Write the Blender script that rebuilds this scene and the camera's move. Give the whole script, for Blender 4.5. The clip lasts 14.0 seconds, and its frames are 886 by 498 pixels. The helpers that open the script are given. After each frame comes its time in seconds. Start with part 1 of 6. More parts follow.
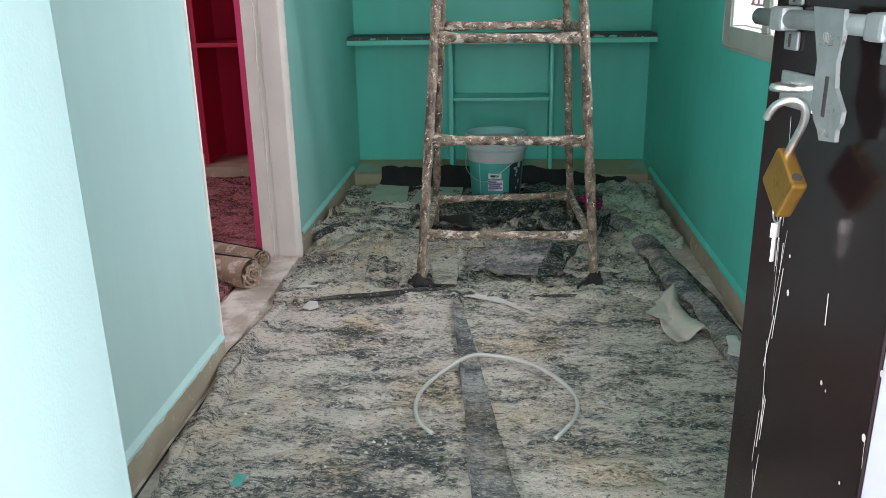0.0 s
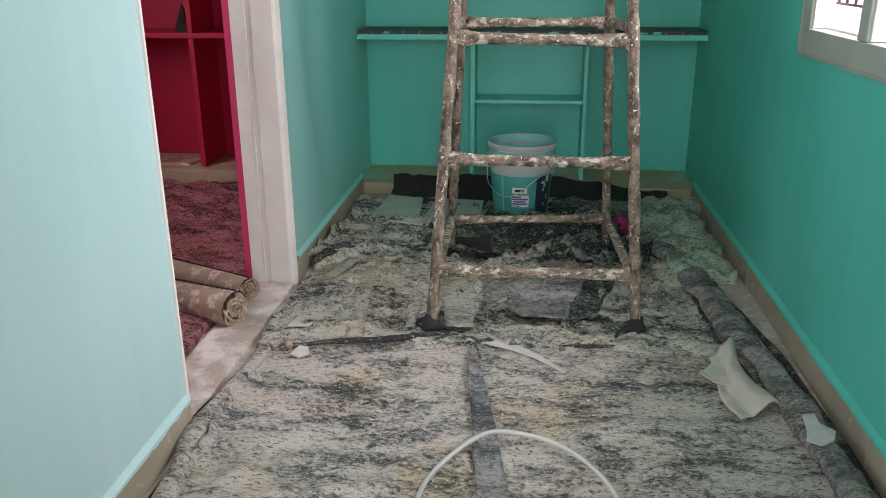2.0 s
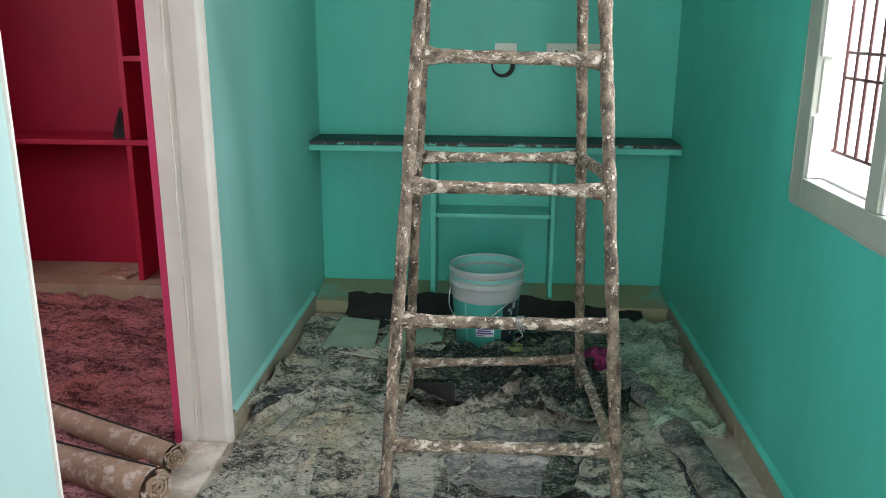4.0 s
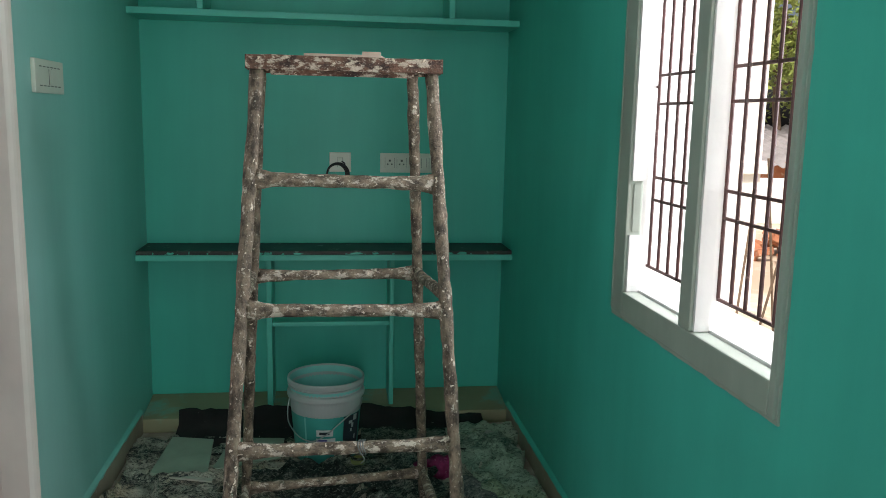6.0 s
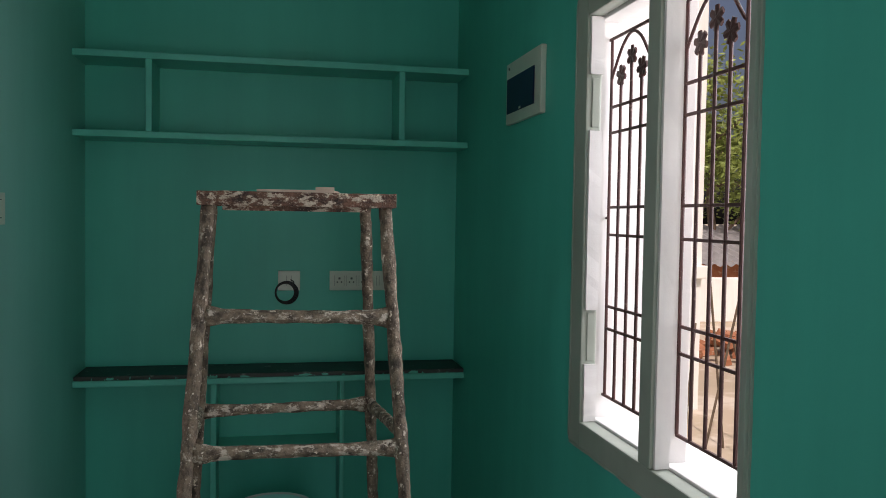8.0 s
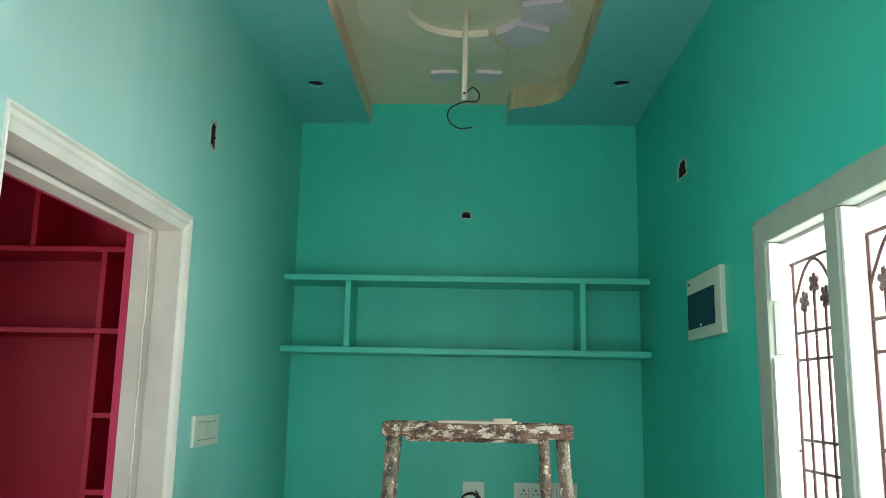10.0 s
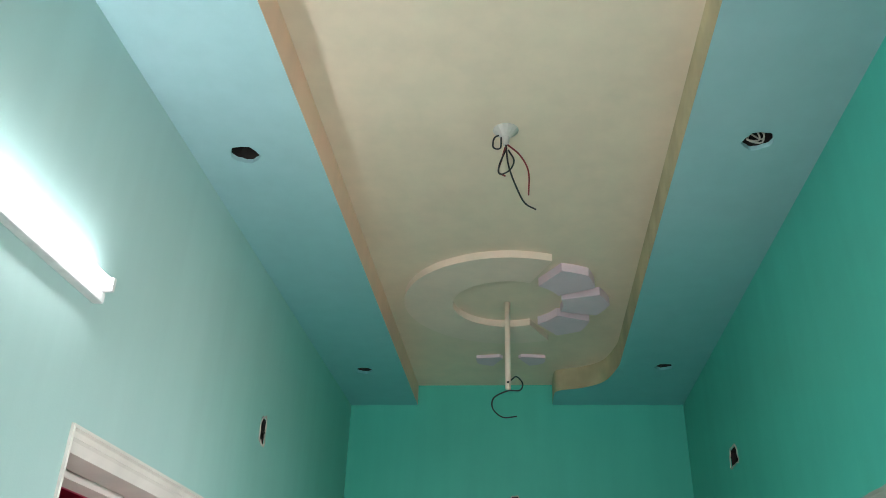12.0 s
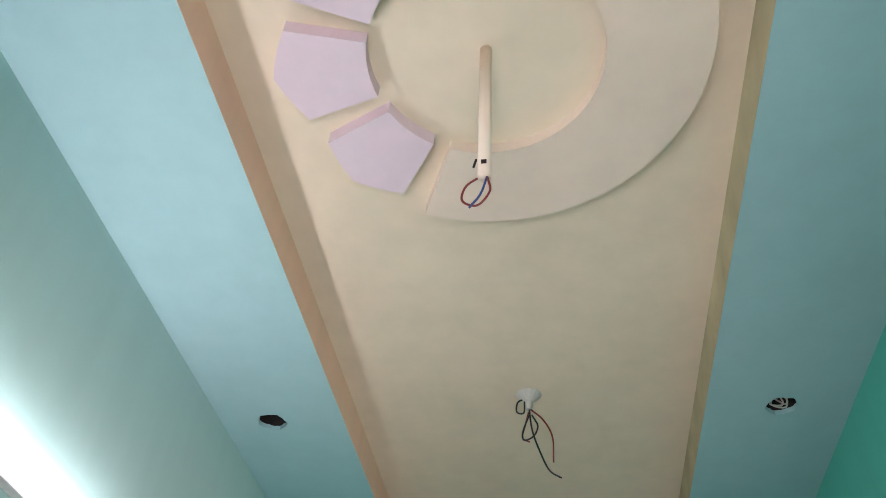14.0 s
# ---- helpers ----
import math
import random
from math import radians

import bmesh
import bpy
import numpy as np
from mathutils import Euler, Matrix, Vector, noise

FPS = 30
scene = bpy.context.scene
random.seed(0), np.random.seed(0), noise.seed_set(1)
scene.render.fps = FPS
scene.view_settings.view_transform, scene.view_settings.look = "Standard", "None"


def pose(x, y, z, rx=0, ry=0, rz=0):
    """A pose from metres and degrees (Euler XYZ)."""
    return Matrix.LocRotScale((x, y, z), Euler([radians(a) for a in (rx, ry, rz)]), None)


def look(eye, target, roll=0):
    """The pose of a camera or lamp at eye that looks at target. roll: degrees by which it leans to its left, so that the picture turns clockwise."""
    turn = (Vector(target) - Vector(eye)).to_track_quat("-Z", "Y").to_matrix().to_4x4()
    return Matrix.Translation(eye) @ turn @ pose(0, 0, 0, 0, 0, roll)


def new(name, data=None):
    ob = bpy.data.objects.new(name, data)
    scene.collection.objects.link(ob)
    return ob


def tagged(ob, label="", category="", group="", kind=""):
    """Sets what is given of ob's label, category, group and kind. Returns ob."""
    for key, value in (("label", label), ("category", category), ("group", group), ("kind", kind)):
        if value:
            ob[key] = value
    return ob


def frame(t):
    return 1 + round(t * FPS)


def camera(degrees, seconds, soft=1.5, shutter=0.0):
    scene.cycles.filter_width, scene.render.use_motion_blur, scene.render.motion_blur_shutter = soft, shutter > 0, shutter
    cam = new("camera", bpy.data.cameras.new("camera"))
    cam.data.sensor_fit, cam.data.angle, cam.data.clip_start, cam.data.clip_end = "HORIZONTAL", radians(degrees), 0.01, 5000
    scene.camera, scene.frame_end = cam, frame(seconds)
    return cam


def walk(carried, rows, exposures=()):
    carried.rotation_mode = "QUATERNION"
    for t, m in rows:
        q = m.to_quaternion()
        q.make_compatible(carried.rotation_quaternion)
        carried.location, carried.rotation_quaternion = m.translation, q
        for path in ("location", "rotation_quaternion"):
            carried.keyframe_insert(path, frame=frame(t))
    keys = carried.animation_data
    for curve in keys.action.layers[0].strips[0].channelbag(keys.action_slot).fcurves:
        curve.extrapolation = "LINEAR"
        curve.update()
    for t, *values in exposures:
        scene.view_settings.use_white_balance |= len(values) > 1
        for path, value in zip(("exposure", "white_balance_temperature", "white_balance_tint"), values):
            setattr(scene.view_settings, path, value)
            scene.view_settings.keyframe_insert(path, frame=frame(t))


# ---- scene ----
cam = camera(57.3, 14.0, 0.9)
PATH = [
    (0, (0.023, 0.138, 1.064), (-0.131, 2.028, 0.426), -1.1),
    (0.5, (-0.006, 0.227, 1.054), (-0.202, 2.107, 0.401), -0.8),
    (1, (-0.027, 0.316, 1.069), (-0.224, 2.193, 0.409), -0.4),
    (1.5, (-0.032, 0.39, 1.071), (-0.224, 2.267, 0.406), -0.3),
    (2, (0.001, 0.591, 1.071), (-0.201, 2.465, 0.402), -0.3),
    (2.5, (0.038, 0.767, 1.166), (-0.167, 2.643, 0.502), -0.3),
    (3, (0.032, 0.842, 1.234), (-0.204, 2.722, 0.595), -0.2),
    (3.2, (0.019, 0.882, 1.238), (-0.196, 2.771, 0.617), -0.1),
    (5.3, (-0.012, 0.975, 1.316), (0.029, 2.941, 0.948), 0.8),
    (5.5, (-0.005, 0.969, 1.328), (0.081, 2.937, 0.984), 0.9),
    (6, (-0.004, 0.973, 1.336), (0.268, 2.928, 1.018), 1.2),
    (6.5, (-0.007, 0.987, 1.337), (0.478, 2.901, 1.021), 1.7),
    (7, (-0.02, 1.011, 1.341), (0.562, 2.905, 1.072), 1.9),
    (7.5, (-0.035, 1.017, 1.373), (0.522, 2.929, 1.187), 1.6),
    (8, (-0.024, 1.002, 1.424), (0.38, 2.959, 1.345), 0.9),
    (8.2, (-0.018, 0.994, 1.437), (0.322, 2.964, 1.387), 0.7),
    (10.3, (0.017, 0.904, 1.573), (-0.095, 2.851, 2.022), 1.3),
    (10.5, (0.025, 0.890, 1.590), (-0.113, 2.817, 2.105), 1.4),
    (11, (0.029, 0.875, 1.606), (-0.153, 2.747, 2.285), 1.7),
    (11.5, (0.033, 0.857, 1.622), (-0.160, 2.672, 2.439), 1.9),
    (12, (0.032, 0.832, 1.633), (-0.158, 2.584, 2.577), 1.8),
    (12.5, (0.030, 0.816, 1.641), (-0.150, 2.501, 2.703), 1.8),
    (13, (0.045, 0.792, 1.671), (-0.142, 2.388, 2.861), 2.1),
    (13.5, (0.058, 0.766, 1.671), (-0.156, 2.261, 2.982), 2.3),
    (14, (0.064, 0.743, 1.680), (-0.183, 2.155, 3.075), 3.4),
]
EXPOSURES = [
    (0, 0.76, 6500, 25), (0.5, 0.70, 6600, 27), (1, 0.68, 6700, 28), (2, 0.82, 6700, 28), (3, 0.98, 6650, 26), (5.5, 0.62, 6500, 14), (6.5, -0.62, 6650, 15),
    (7.5, -0.82, 6700, 22), (8.2, -0.78, 6650, 19), (10.3, 0.75, 6450, 1), (11, 0.74, 6650, 12), (12.5, 0.50, 6650, 20), (14, 0.32, 6750, 28)]
walk(cam, [(t, look(eye, target, roll)) for t, eye, target, roll in PATH], EXPOSURES)

# ---- world, sun and large lights ----
world = bpy.data.worlds.new("sky")
scene.world = world
world.use_nodes = True
_wn = world.node_tree.nodes
_sky = _wn.new("ShaderNodeTexSky")
_sky.sky_type = "NISHITA"
_sky.sun_disc = False
_sky.dust_density, _sky.air_density, _sky.ozone_density = 8.0, 0.7, 0.4
_sky.sun_elevation, _sky.sun_rotation = radians(52), radians(200)
_wn["Background"].inputs["Strength"].default_value = 0.15
world.node_tree.links.new(_sky.outputs[0], _wn["Background"].inputs["Color"])

sun = new("sun", bpy.data.lights.new("sun", "SUN"))
sun.data.energy, sun.data.angle, sun.data.color = 5.0, radians(0.6), (1.0, 0.95, 0.87)
sun.matrix_world = look((-3.4, -9.3, 12.7), (0, 0, 0))


def daylight(name, eye, target, sx, sy, power, color=(0.93, 0.97, 1.0)):
    """An area lamp that stands in for the sky's light in an opening."""
    lamp = new(name, bpy.data.lights.new(name, "AREA"))
    lamp.data.shape, lamp.data.size, lamp.data.size_y = "RECTANGLE", sx, sy
    lamp.data.energy, lamp.data.color = power, color
    lamp.matrix_world = look(eye, target)
    return lamp


daylight("daylight_entrance", (0.02, -0.05, 1.1), (0.15, 2.0, 1.2), 0.75, 1.9, 26)
daylight("daylight_window", (1.55, 2.72, 1.75), (0.0, 2.60, 1.35), 1.2, 1.3, 66)
daylight("daylight_red_room", (-2.72, 3.0, 1.5), (-1.0, 3.2, 1.0), 1.0, 1.1, 10.5)

# ---- materials ----


def material(name):
    m = bpy.data.materials.new(name)
    m.use_nodes = True
    n, l = m.node_tree.nodes, m.node_tree.links
    return m, n, l, n["Principled BSDF"]


def rgba(c):
    return (c[0], c[1], c[2], 1.0)


def node_noise(n, l, scale, detail=4.0, rough=0.55, coords=None, stretch=None):
    tc = n.new("ShaderNodeTexCoord")
    out = tc.outputs["Object"]
    if stretch:
        mp = n.new("ShaderNodeMapping")
        mp.inputs["Scale"].default_value = stretch
        l.new(out, mp.inputs["Vector"])
        out = mp.outputs["Vector"]
    t = n.new("ShaderNodeTexNoise")
    t.inputs["Scale"].default_value = scale
    t.inputs["Detail"].default_value = detail
    t.inputs["Roughness"].default_value = rough
    l.new(out, t.inputs["Vector"])
    return t.outputs["Fac"]


def ramp(n, l, fac, stops):
    r = n.new("ShaderNodeValToRGB")
    e = r.color_ramp.elements
    while len(e) < len(stops):
        e.new(0.5)
    for i, (p, c) in enumerate(stops):
        e[i].position, e[i].color = p, rgba(c)
    l.new(fac, r.inputs["Fac"])
    return r.outputs["Color"]


def mix(n, l, fac, a, b):
    x = n.new("ShaderNodeMix")
    x.data_type = "RGBA"
    for sock, v in ((x.inputs["Factor"], fac), (x.inputs["A"], a), (x.inputs["B"], b)):
        if hasattr(v, "links"):
            l.new(v, sock)
        elif isinstance(v, (int, float)):
            sock.default_value = v
        else:
            sock.default_value = rgba(v)
    return x.outputs["Result"]


def bump(n, l, bsdf, fac, strength, distance=0.01, prev=None):
    b = n.new("ShaderNodeBump")
    b.inputs["Strength"].default_value = strength
    b.inputs["Distance"].default_value = distance
    l.new(fac, b.inputs["Height"])
    if prev:
        l.new(prev.outputs["Normal"], b.inputs["Normal"])
    l.new(b.outputs["Normal"], bsdf.inputs["Normal"])
    return b


def shade(c, k):
    return tuple(min(1.0, v * k) for v in c)


def paint(name, c, rough=0.6, vary=0.08, grain=0.08, gloss=0.35, blotch=2.2):
    """Rolled wall paint: broad uneven coats, fine roller grain."""
    m, n, l, b = material(name)
    big = node_noise(n, l, blotch, 3.0)
    fine = node_noise(n, l, 240.0, 2.0)
    col = ramp(n, l, big, [(0.3, shade(c, 1 - vary)), (0.7, shade(c, 1 + vary))])
    roll = ramp(n, l, node_noise(n, l, 3.0, 3.0, 0.6, None, (4.0, 4.0, 0.35)), [(0.35, (0.94, 0.95, 0.95)), (0.65, (1, 1, 1))])
    both = n.new("ShaderNodeMix")
    both.data_type, both.blend_type = "RGBA", "MULTIPLY"
    both.inputs["Factor"].default_value = 1.0
    l.new(col, both.inputs["A"])
    l.new(roll, both.inputs["B"])
    l.new(both.outputs["Result"], b.inputs["Base Color"])
    b.inputs["Roughness"].default_value = rough
    b.inputs["Specular IOR Level"].default_value = gloss
    p = bump(n, l, b, fine, grain, 0.002)
    bump(n, l, b, node_noise(n, l, 14.0, 3.0), 0.12, 0.006, p)
    return m


def light_fade_paint(name, pale, deep, y0, y1, rough=0.42):
    """Rolled paint; light fading unevenly from the entrance (y0) to the end wall (y1) is in its colour."""
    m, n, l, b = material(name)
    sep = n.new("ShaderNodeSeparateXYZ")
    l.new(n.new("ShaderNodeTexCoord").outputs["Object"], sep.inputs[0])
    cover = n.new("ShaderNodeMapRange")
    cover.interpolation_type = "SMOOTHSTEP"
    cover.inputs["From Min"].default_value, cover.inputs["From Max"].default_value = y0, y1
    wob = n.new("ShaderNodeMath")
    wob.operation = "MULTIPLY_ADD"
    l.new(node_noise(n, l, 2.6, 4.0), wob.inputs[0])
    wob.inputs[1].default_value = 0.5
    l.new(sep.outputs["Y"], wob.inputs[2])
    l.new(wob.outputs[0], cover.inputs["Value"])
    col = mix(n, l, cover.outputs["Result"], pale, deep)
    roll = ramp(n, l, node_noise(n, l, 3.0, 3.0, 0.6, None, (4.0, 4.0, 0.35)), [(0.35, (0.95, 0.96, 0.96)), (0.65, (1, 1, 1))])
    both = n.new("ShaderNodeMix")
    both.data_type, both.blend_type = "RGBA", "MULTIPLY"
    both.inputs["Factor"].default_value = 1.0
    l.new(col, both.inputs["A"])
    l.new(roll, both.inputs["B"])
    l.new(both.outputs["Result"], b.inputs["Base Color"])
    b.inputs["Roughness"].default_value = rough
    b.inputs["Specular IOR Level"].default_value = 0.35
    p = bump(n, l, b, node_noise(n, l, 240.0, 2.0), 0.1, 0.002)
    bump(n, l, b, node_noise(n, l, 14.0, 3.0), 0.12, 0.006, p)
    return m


def speckled(name, base, spots, lo=0.52, hi=0.58, scale=40.0, rough=0.7, relief=0.4, metal=0.0, base2=None, scale2=9.0):
    """A base of two tones with splashes of another colour over it."""
    m, n, l, b = material(name)
    a = ramp(n, l, node_noise(n, l, scale2, 5.0), [(0.35, base), (0.65, base2 or shade(base, 1.6))])
    f = node_noise(n, l, scale, 6.0, 0.65)
    mask = ramp(n, l, f, [(lo, (0, 0, 0)), (hi, (1, 1, 1))])
    l.new(mix(n, l, mask, a, spots), b.inputs["Base Color"])
    b.inputs["Roughness"].default_value = rough
    b.inputs["Metallic"].default_value = metal
    p = bump(n, l, b, f, relief, 0.004)
    bump(n, l, b, node_noise(n, l, 160.0, 3.0), relief * 0.4, 0.002, p)
    return m


def plain(name, c, rough=0.5, metal=0.0, vary=0.12, scale=30.0, relief=0.1):
    m, n, l, b = material(name)
    f = node_noise(n, l, scale, 4.0)
    l.new(ramp(n, l, f, [(0.3, shade(c, 1 - vary)), (0.7, shade(c, 1 + vary))]), b.inputs["Base Color"])
    b.inputs["Roughness"].default_value = rough
    b.inputs["Metallic"].default_value = metal
    if relief:
        bump(n, l, b, f, relief, 0.002)
    return m


def glow(name, c, strength):
    m, n, l, b = material(name)
    b.inputs["Base Color"].default_value = rgba((0.9, 0.9, 0.9))
    b.inputs["Emission Color"].default_value = rgba(c)
    b.inputs["Emission Strength"].default_value = strength
    return m


def dusty_felt(name, dark, pale, pivot=0.5, seed=0.0):
    """Grey felt sheet under layers of dried putty and paint dust."""
    m, n, l, b = material(name)
    tc = n.new("ShaderNodeTexCoord")
    mp = n.new("ShaderNodeMapping")
    mp.inputs["Location"].default_value = (seed, seed * 0.7, 0)
    l.new(tc.outputs["Object"], mp.inputs["Vector"])

    def nz(scale, detail, rough, sx=1.0, sy=1.0, warp=0.0):
        q = n.new("ShaderNodeMapping")
        q.inputs["Scale"].default_value = (sx, sy, 1)
        l.new(mp.outputs["Vector"], q.inputs["Vector"])
        t = n.new("ShaderNodeTexNoise")
        t.inputs["Scale"].default_value, t.inputs["Detail"].default_value = scale, detail
        t.inputs["Roughness"].default_value, t.inputs["Distortion"].default_value = rough, warp
        l.new(q.outputs["Vector"], t.inputs["Vector"])
        return t.outputs["Fac"]

    broad = nz(2.1, 4.0, 0.6, 0.8, 2.3, 0.3)
    streak = nz(13.0, 6.0, 0.66, 0.6, 1.5, 0.5)
    flake = nz(72.0, 7.0, 0.76, 0.75, 1.2, 0.6)

    def add(a, ka, c, kc):
        x = n.new("ShaderNodeMath")
        x.operation = "MULTIPLY"
        l.new(a, x.inputs[0])
        x.inputs[1].default_value = ka
        y = n.new("ShaderNodeMath")
        y.operation = "MULTIPLY_ADD"
        l.new(c, y.inputs[0])
        y.inputs[1].default_value = kc
        l.new(x.outputs[0], y.inputs[2])
        return y.outputs[0]

    total = add(add(broad, 0.25, streak, 0.33), 1.0, flake, 0.42)
    mid = tuple(0.5 * a + 0.5 * c for a, c in zip(dark, pale))
    col = ramp(n, l, total, [(pivot - 0.075, shade(dark, 0.9)), (pivot - 0.022, shade(dark, 2.2)), (pivot + 0.010, mid), (pivot + 0.062, pale)])
    tint = ramp(n, l, nz(3.3, 3.0, 0.6), [(0.34, (0.95, 1.0, 0.97)), (0.50, (1, 1, 1)), (0.66, (1.0, 0.92, 0.77))])
    mul = n.new("ShaderNodeMix")
    mul.data_type, mul.blend_type = "RGBA", "MULTIPLY"
    mul.inputs["Factor"].default_value = 1.0
    l.new(col, mul.inputs["A"])
    l.new(tint, mul.inputs["B"])
    crumbs = ramp(n, l, nz(150.0, 3.0, 0.6, 0.6, 1.2, 0.4), [(0.61, (0, 0, 0)), (0.65, (0.8, 0.8, 0.8))])
    fleck = nz(120.0, 4.0, 0.66, 0.5, 1.3, 0.5)
    spots = ramp(n, l, fleck, [(0.37, (0.85, 0.85, 0.85)), (0.43, (0, 0, 0))])
    worn = mix(n, l, spots, mul.outputs["Result"], shade(dark, 1.1))
    l.new(mix(n, l, crumbs, worn, shade(pale, 1.25)), b.inputs["Base Color"])
    b.inputs["Roughness"].default_value = 0.92
    b.inputs["Specular IOR Level"].default_value = 0.2
    p = bump(n, l, b, streak, 0.8, 0.022)
    bump(n, l, b, flake, 1.0, 0.010, p)
    return m


def crusty(name, dark, brown, pale, caked=0.5, rough=0.62, stretch=(1.0, 1.0, 0.55)):
    """Steel under many coats: brown grime, dark pits, long white smears and crisp white drips."""
    m, n, l, b = material(name)
    grime = ramp(n, l, node_noise(n, l, 38.0, 6.0, 0.68, None, stretch), [(0.38, dark), (0.50, shade(brown, 0.8)), (0.62, shade(brown, 1.35))])
    crumb = node_noise(n, l, 150.0, 5.0, 0.68)
    a = mix(n, l, ramp(n, l, crumb, [(0.60, (0, 0, 0)), (0.67, (0.75, 0.75, 0.75))]), grime, pale)
    a = mix(n, l, ramp(n, l, crumb, [(0.33, (0.6, 0.6, 0.6)), (0.40, (0, 0, 0))]), a, shade(dark, 0.8))
    smear = node_noise(n, l, 50.0, 7.0, 0.72, None, stretch)
    w = ramp(n, l, smear, [(1.10 - caked, (0, 0, 0)), (1.15 - caked, (0.9, 0.9, 0.9))])
    c = mix(n, l, w, a, pale)
    drip = node_noise(n, l, 75.0, 3.0, 0.5)
    c = mix(n, l, ramp(n, l, drip, [(0.665, (0, 0, 0)), (0.685, (1, 1, 1))]), c, shade(pale, 1.25))
    l.new(c, b.inputs["Base Color"])
    b.inputs["Roughness"].default_value = rough
    p = bump(n, l, b, crumb, 0.8, 0.004)
    p = bump(n, l, b, smear, 0.6, 0.006, p)
    bump(n, l, b, drip, 0.5, 0.006, p)
    return m


AQUA = paint("aqua_wall_paint", (0.062, 0.525, 0.422), 0.42, 0.05, 0.10, 0.35)
# West wall aqua with the strong near light painted into its colour.
AQUA_LIT = light_fade_paint("lit_aqua_wall_paint", (0.42, 0.605, 0.58), (0.17, 0.585, 0.505), 2.5, 4.6)
AQUA_TRIM = paint("aqua_shelf_paint", (0.105, 0.58, 0.475), 0.38, 0.06, 0.06)
# Border aqua; the dimming of light towards the end wall is in the tint.
SOFFIT = light_fade_paint("aqua_ceiling_light_fade", (0.37, 0.575, 0.60), (0.17, 0.56, 0.57), 2.3, 4.5, 0.6)
CREAM = paint("cream_ceiling_paint", (0.79, 0.655, 0.50), 0.6, 0.05, 0.05)
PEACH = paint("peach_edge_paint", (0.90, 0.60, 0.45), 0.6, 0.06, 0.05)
# East tray edge: the shade on it is put into a dull olive.
EDGE_SHADED = paint("shaded_edge_paint", (0.50, 0.43, 0.27), 0.6, 0.25, 0.05, 0.3, 5.0)
MOULD = paint("cream_relief_paint", (0.83, 0.67, 0.55), 0.6, 0.04, 0.05)
LILAC = paint("lilac_relief_paint", (0.76, 0.60, 0.66), 0.6, 0.04, 0.05)
CRIMSON = paint("crimson_wall_paint", (0.42, 0.012, 0.050), 0.55, 0.10, 0.10)
PINK = paint("pink_edge_paint", (0.60, 0.05, 0.14), 0.5, 0.08, 0.08)
# Off-white frame paint with the room-side shade mixed into its grey.
FRAME_SHADED = paint("shaded_grey_frame_paint", (0.38, 0.42, 0.36), 0.45, 0.08, 0.1, 0.4, 6.0)
WOODWHITE = paint("off_white_enamel", (0.74, 0.69, 0.63), 0.45, 0.07, 0.08, 0.4, 6.0)
WHITEWASH = paint("whitewashed_plaster", (0.80, 0.78, 0.75), 0.8, 0.06, 0.2)
SKIRT = speckled("beige_tile_skirting", (0.30, 0.25, 0.18), (0.52, 0.47, 0.38), 0.6, 0.72, 26.0, 0.6, 0.25, 0.0, (0.38, 0.33, 0.24), 5.0)
PLINTH = speckled("painted_plinth", (0.27, 0.27, 0.16), (0.20, 0.42, 0.33), 0.52, 0.66, 5.0, 0.7, 0.2, 0.0, (0.34, 0.32, 0.20), 3.0)
STONE = speckled("dusty_floor_stone", (0.40, 0.34, 0.28), (0.66, 0.61, 0.54), 0.46, 0.62, 9.0, 0.8, 0.25, 0.0, (0.42, 0.35, 0.29), 4.0)
FELT = dusty_felt("dusty_grey_felt", (0.050, 0.057, 0.055), (0.62, 0.565, 0.49), 0.470, 0.0)
FELT_B = dusty_felt("stained_grey_felt", (0.034, 0.040, 0.038), (0.58, 0.56, 0.47), 0.468, 7.3)
FELT_C = dusty_felt("scuffed_slate_felt", (0.080, 0.085, 0.086), (0.44, 0.42, 0.39), 0.503, 13.1)
FELT_D = dusty_felt("dark_hem_shade_felt", (0.045, 0.047, 0.047), (0.36, 0.34, 0.31), 0.56, 19.4)
FELT_E = dusty_felt("dark_green_grey_felt", (0.022, 0.029, 0.026), (0.36, 0.38, 0.32), 0.525, 27.7)
FELT_F = dusty_felt("chalky_pale_felt", (0.10, 0.11, 0.10), (0.56, 0.53, 0.44), 0.450, 31.2)
# Red light off the crimson walls is mixed into this felt's colour.
FELT_RED_BOUNCE = dusty_felt("dusty_felt_red_bounce", (0.055, 0.022, 0.026), (0.54, 0.24, 0.25), 0.485, 3.1)
BLACKFELT = speckled("black_felt", (0.012, 0.012, 0.012), (0.20, 0.22, 0.20), 0.66, 0.72, 30.0, 0.95, 0.5, 0.0, (0.022, 0.022, 0.021), 8.0)
GRANITE = speckled("black_granite", (0.009, 0.010, 0.009), (0.16, 0.18, 0.16), 0.62, 0.66, 18.0, 0.5, 0.08, 0.0, (0.03, 0.035, 0.03), 6.0)
RUST = crusty("paint_splashed_steel", (0.042, 0.030, 0.020), (0.195, 0.148, 0.104), (0.58, 0.51, 0.42), 0.525)
RUST_RUNG = crusty("paint_caked_steel", (0.045, 0.032, 0.021), (0.220, 0.168, 0.118), (0.60, 0.53, 0.44), 0.575, 0.62, (0.6, 1.0, 1.0))
RUST_TOP = crusty("rusty_red_steel", (0.030, 0.012, 0.008), (0.150, 0.070, 0.043), (0.56, 0.47, 0.37), 0.585, 0.62, (0.5, 1.0, 1.0))
PLY = plain("weathered_plywood", (0.52, 0.42, 0.34), 0.8, 0.0, 0.2, 18.0, 0.3)
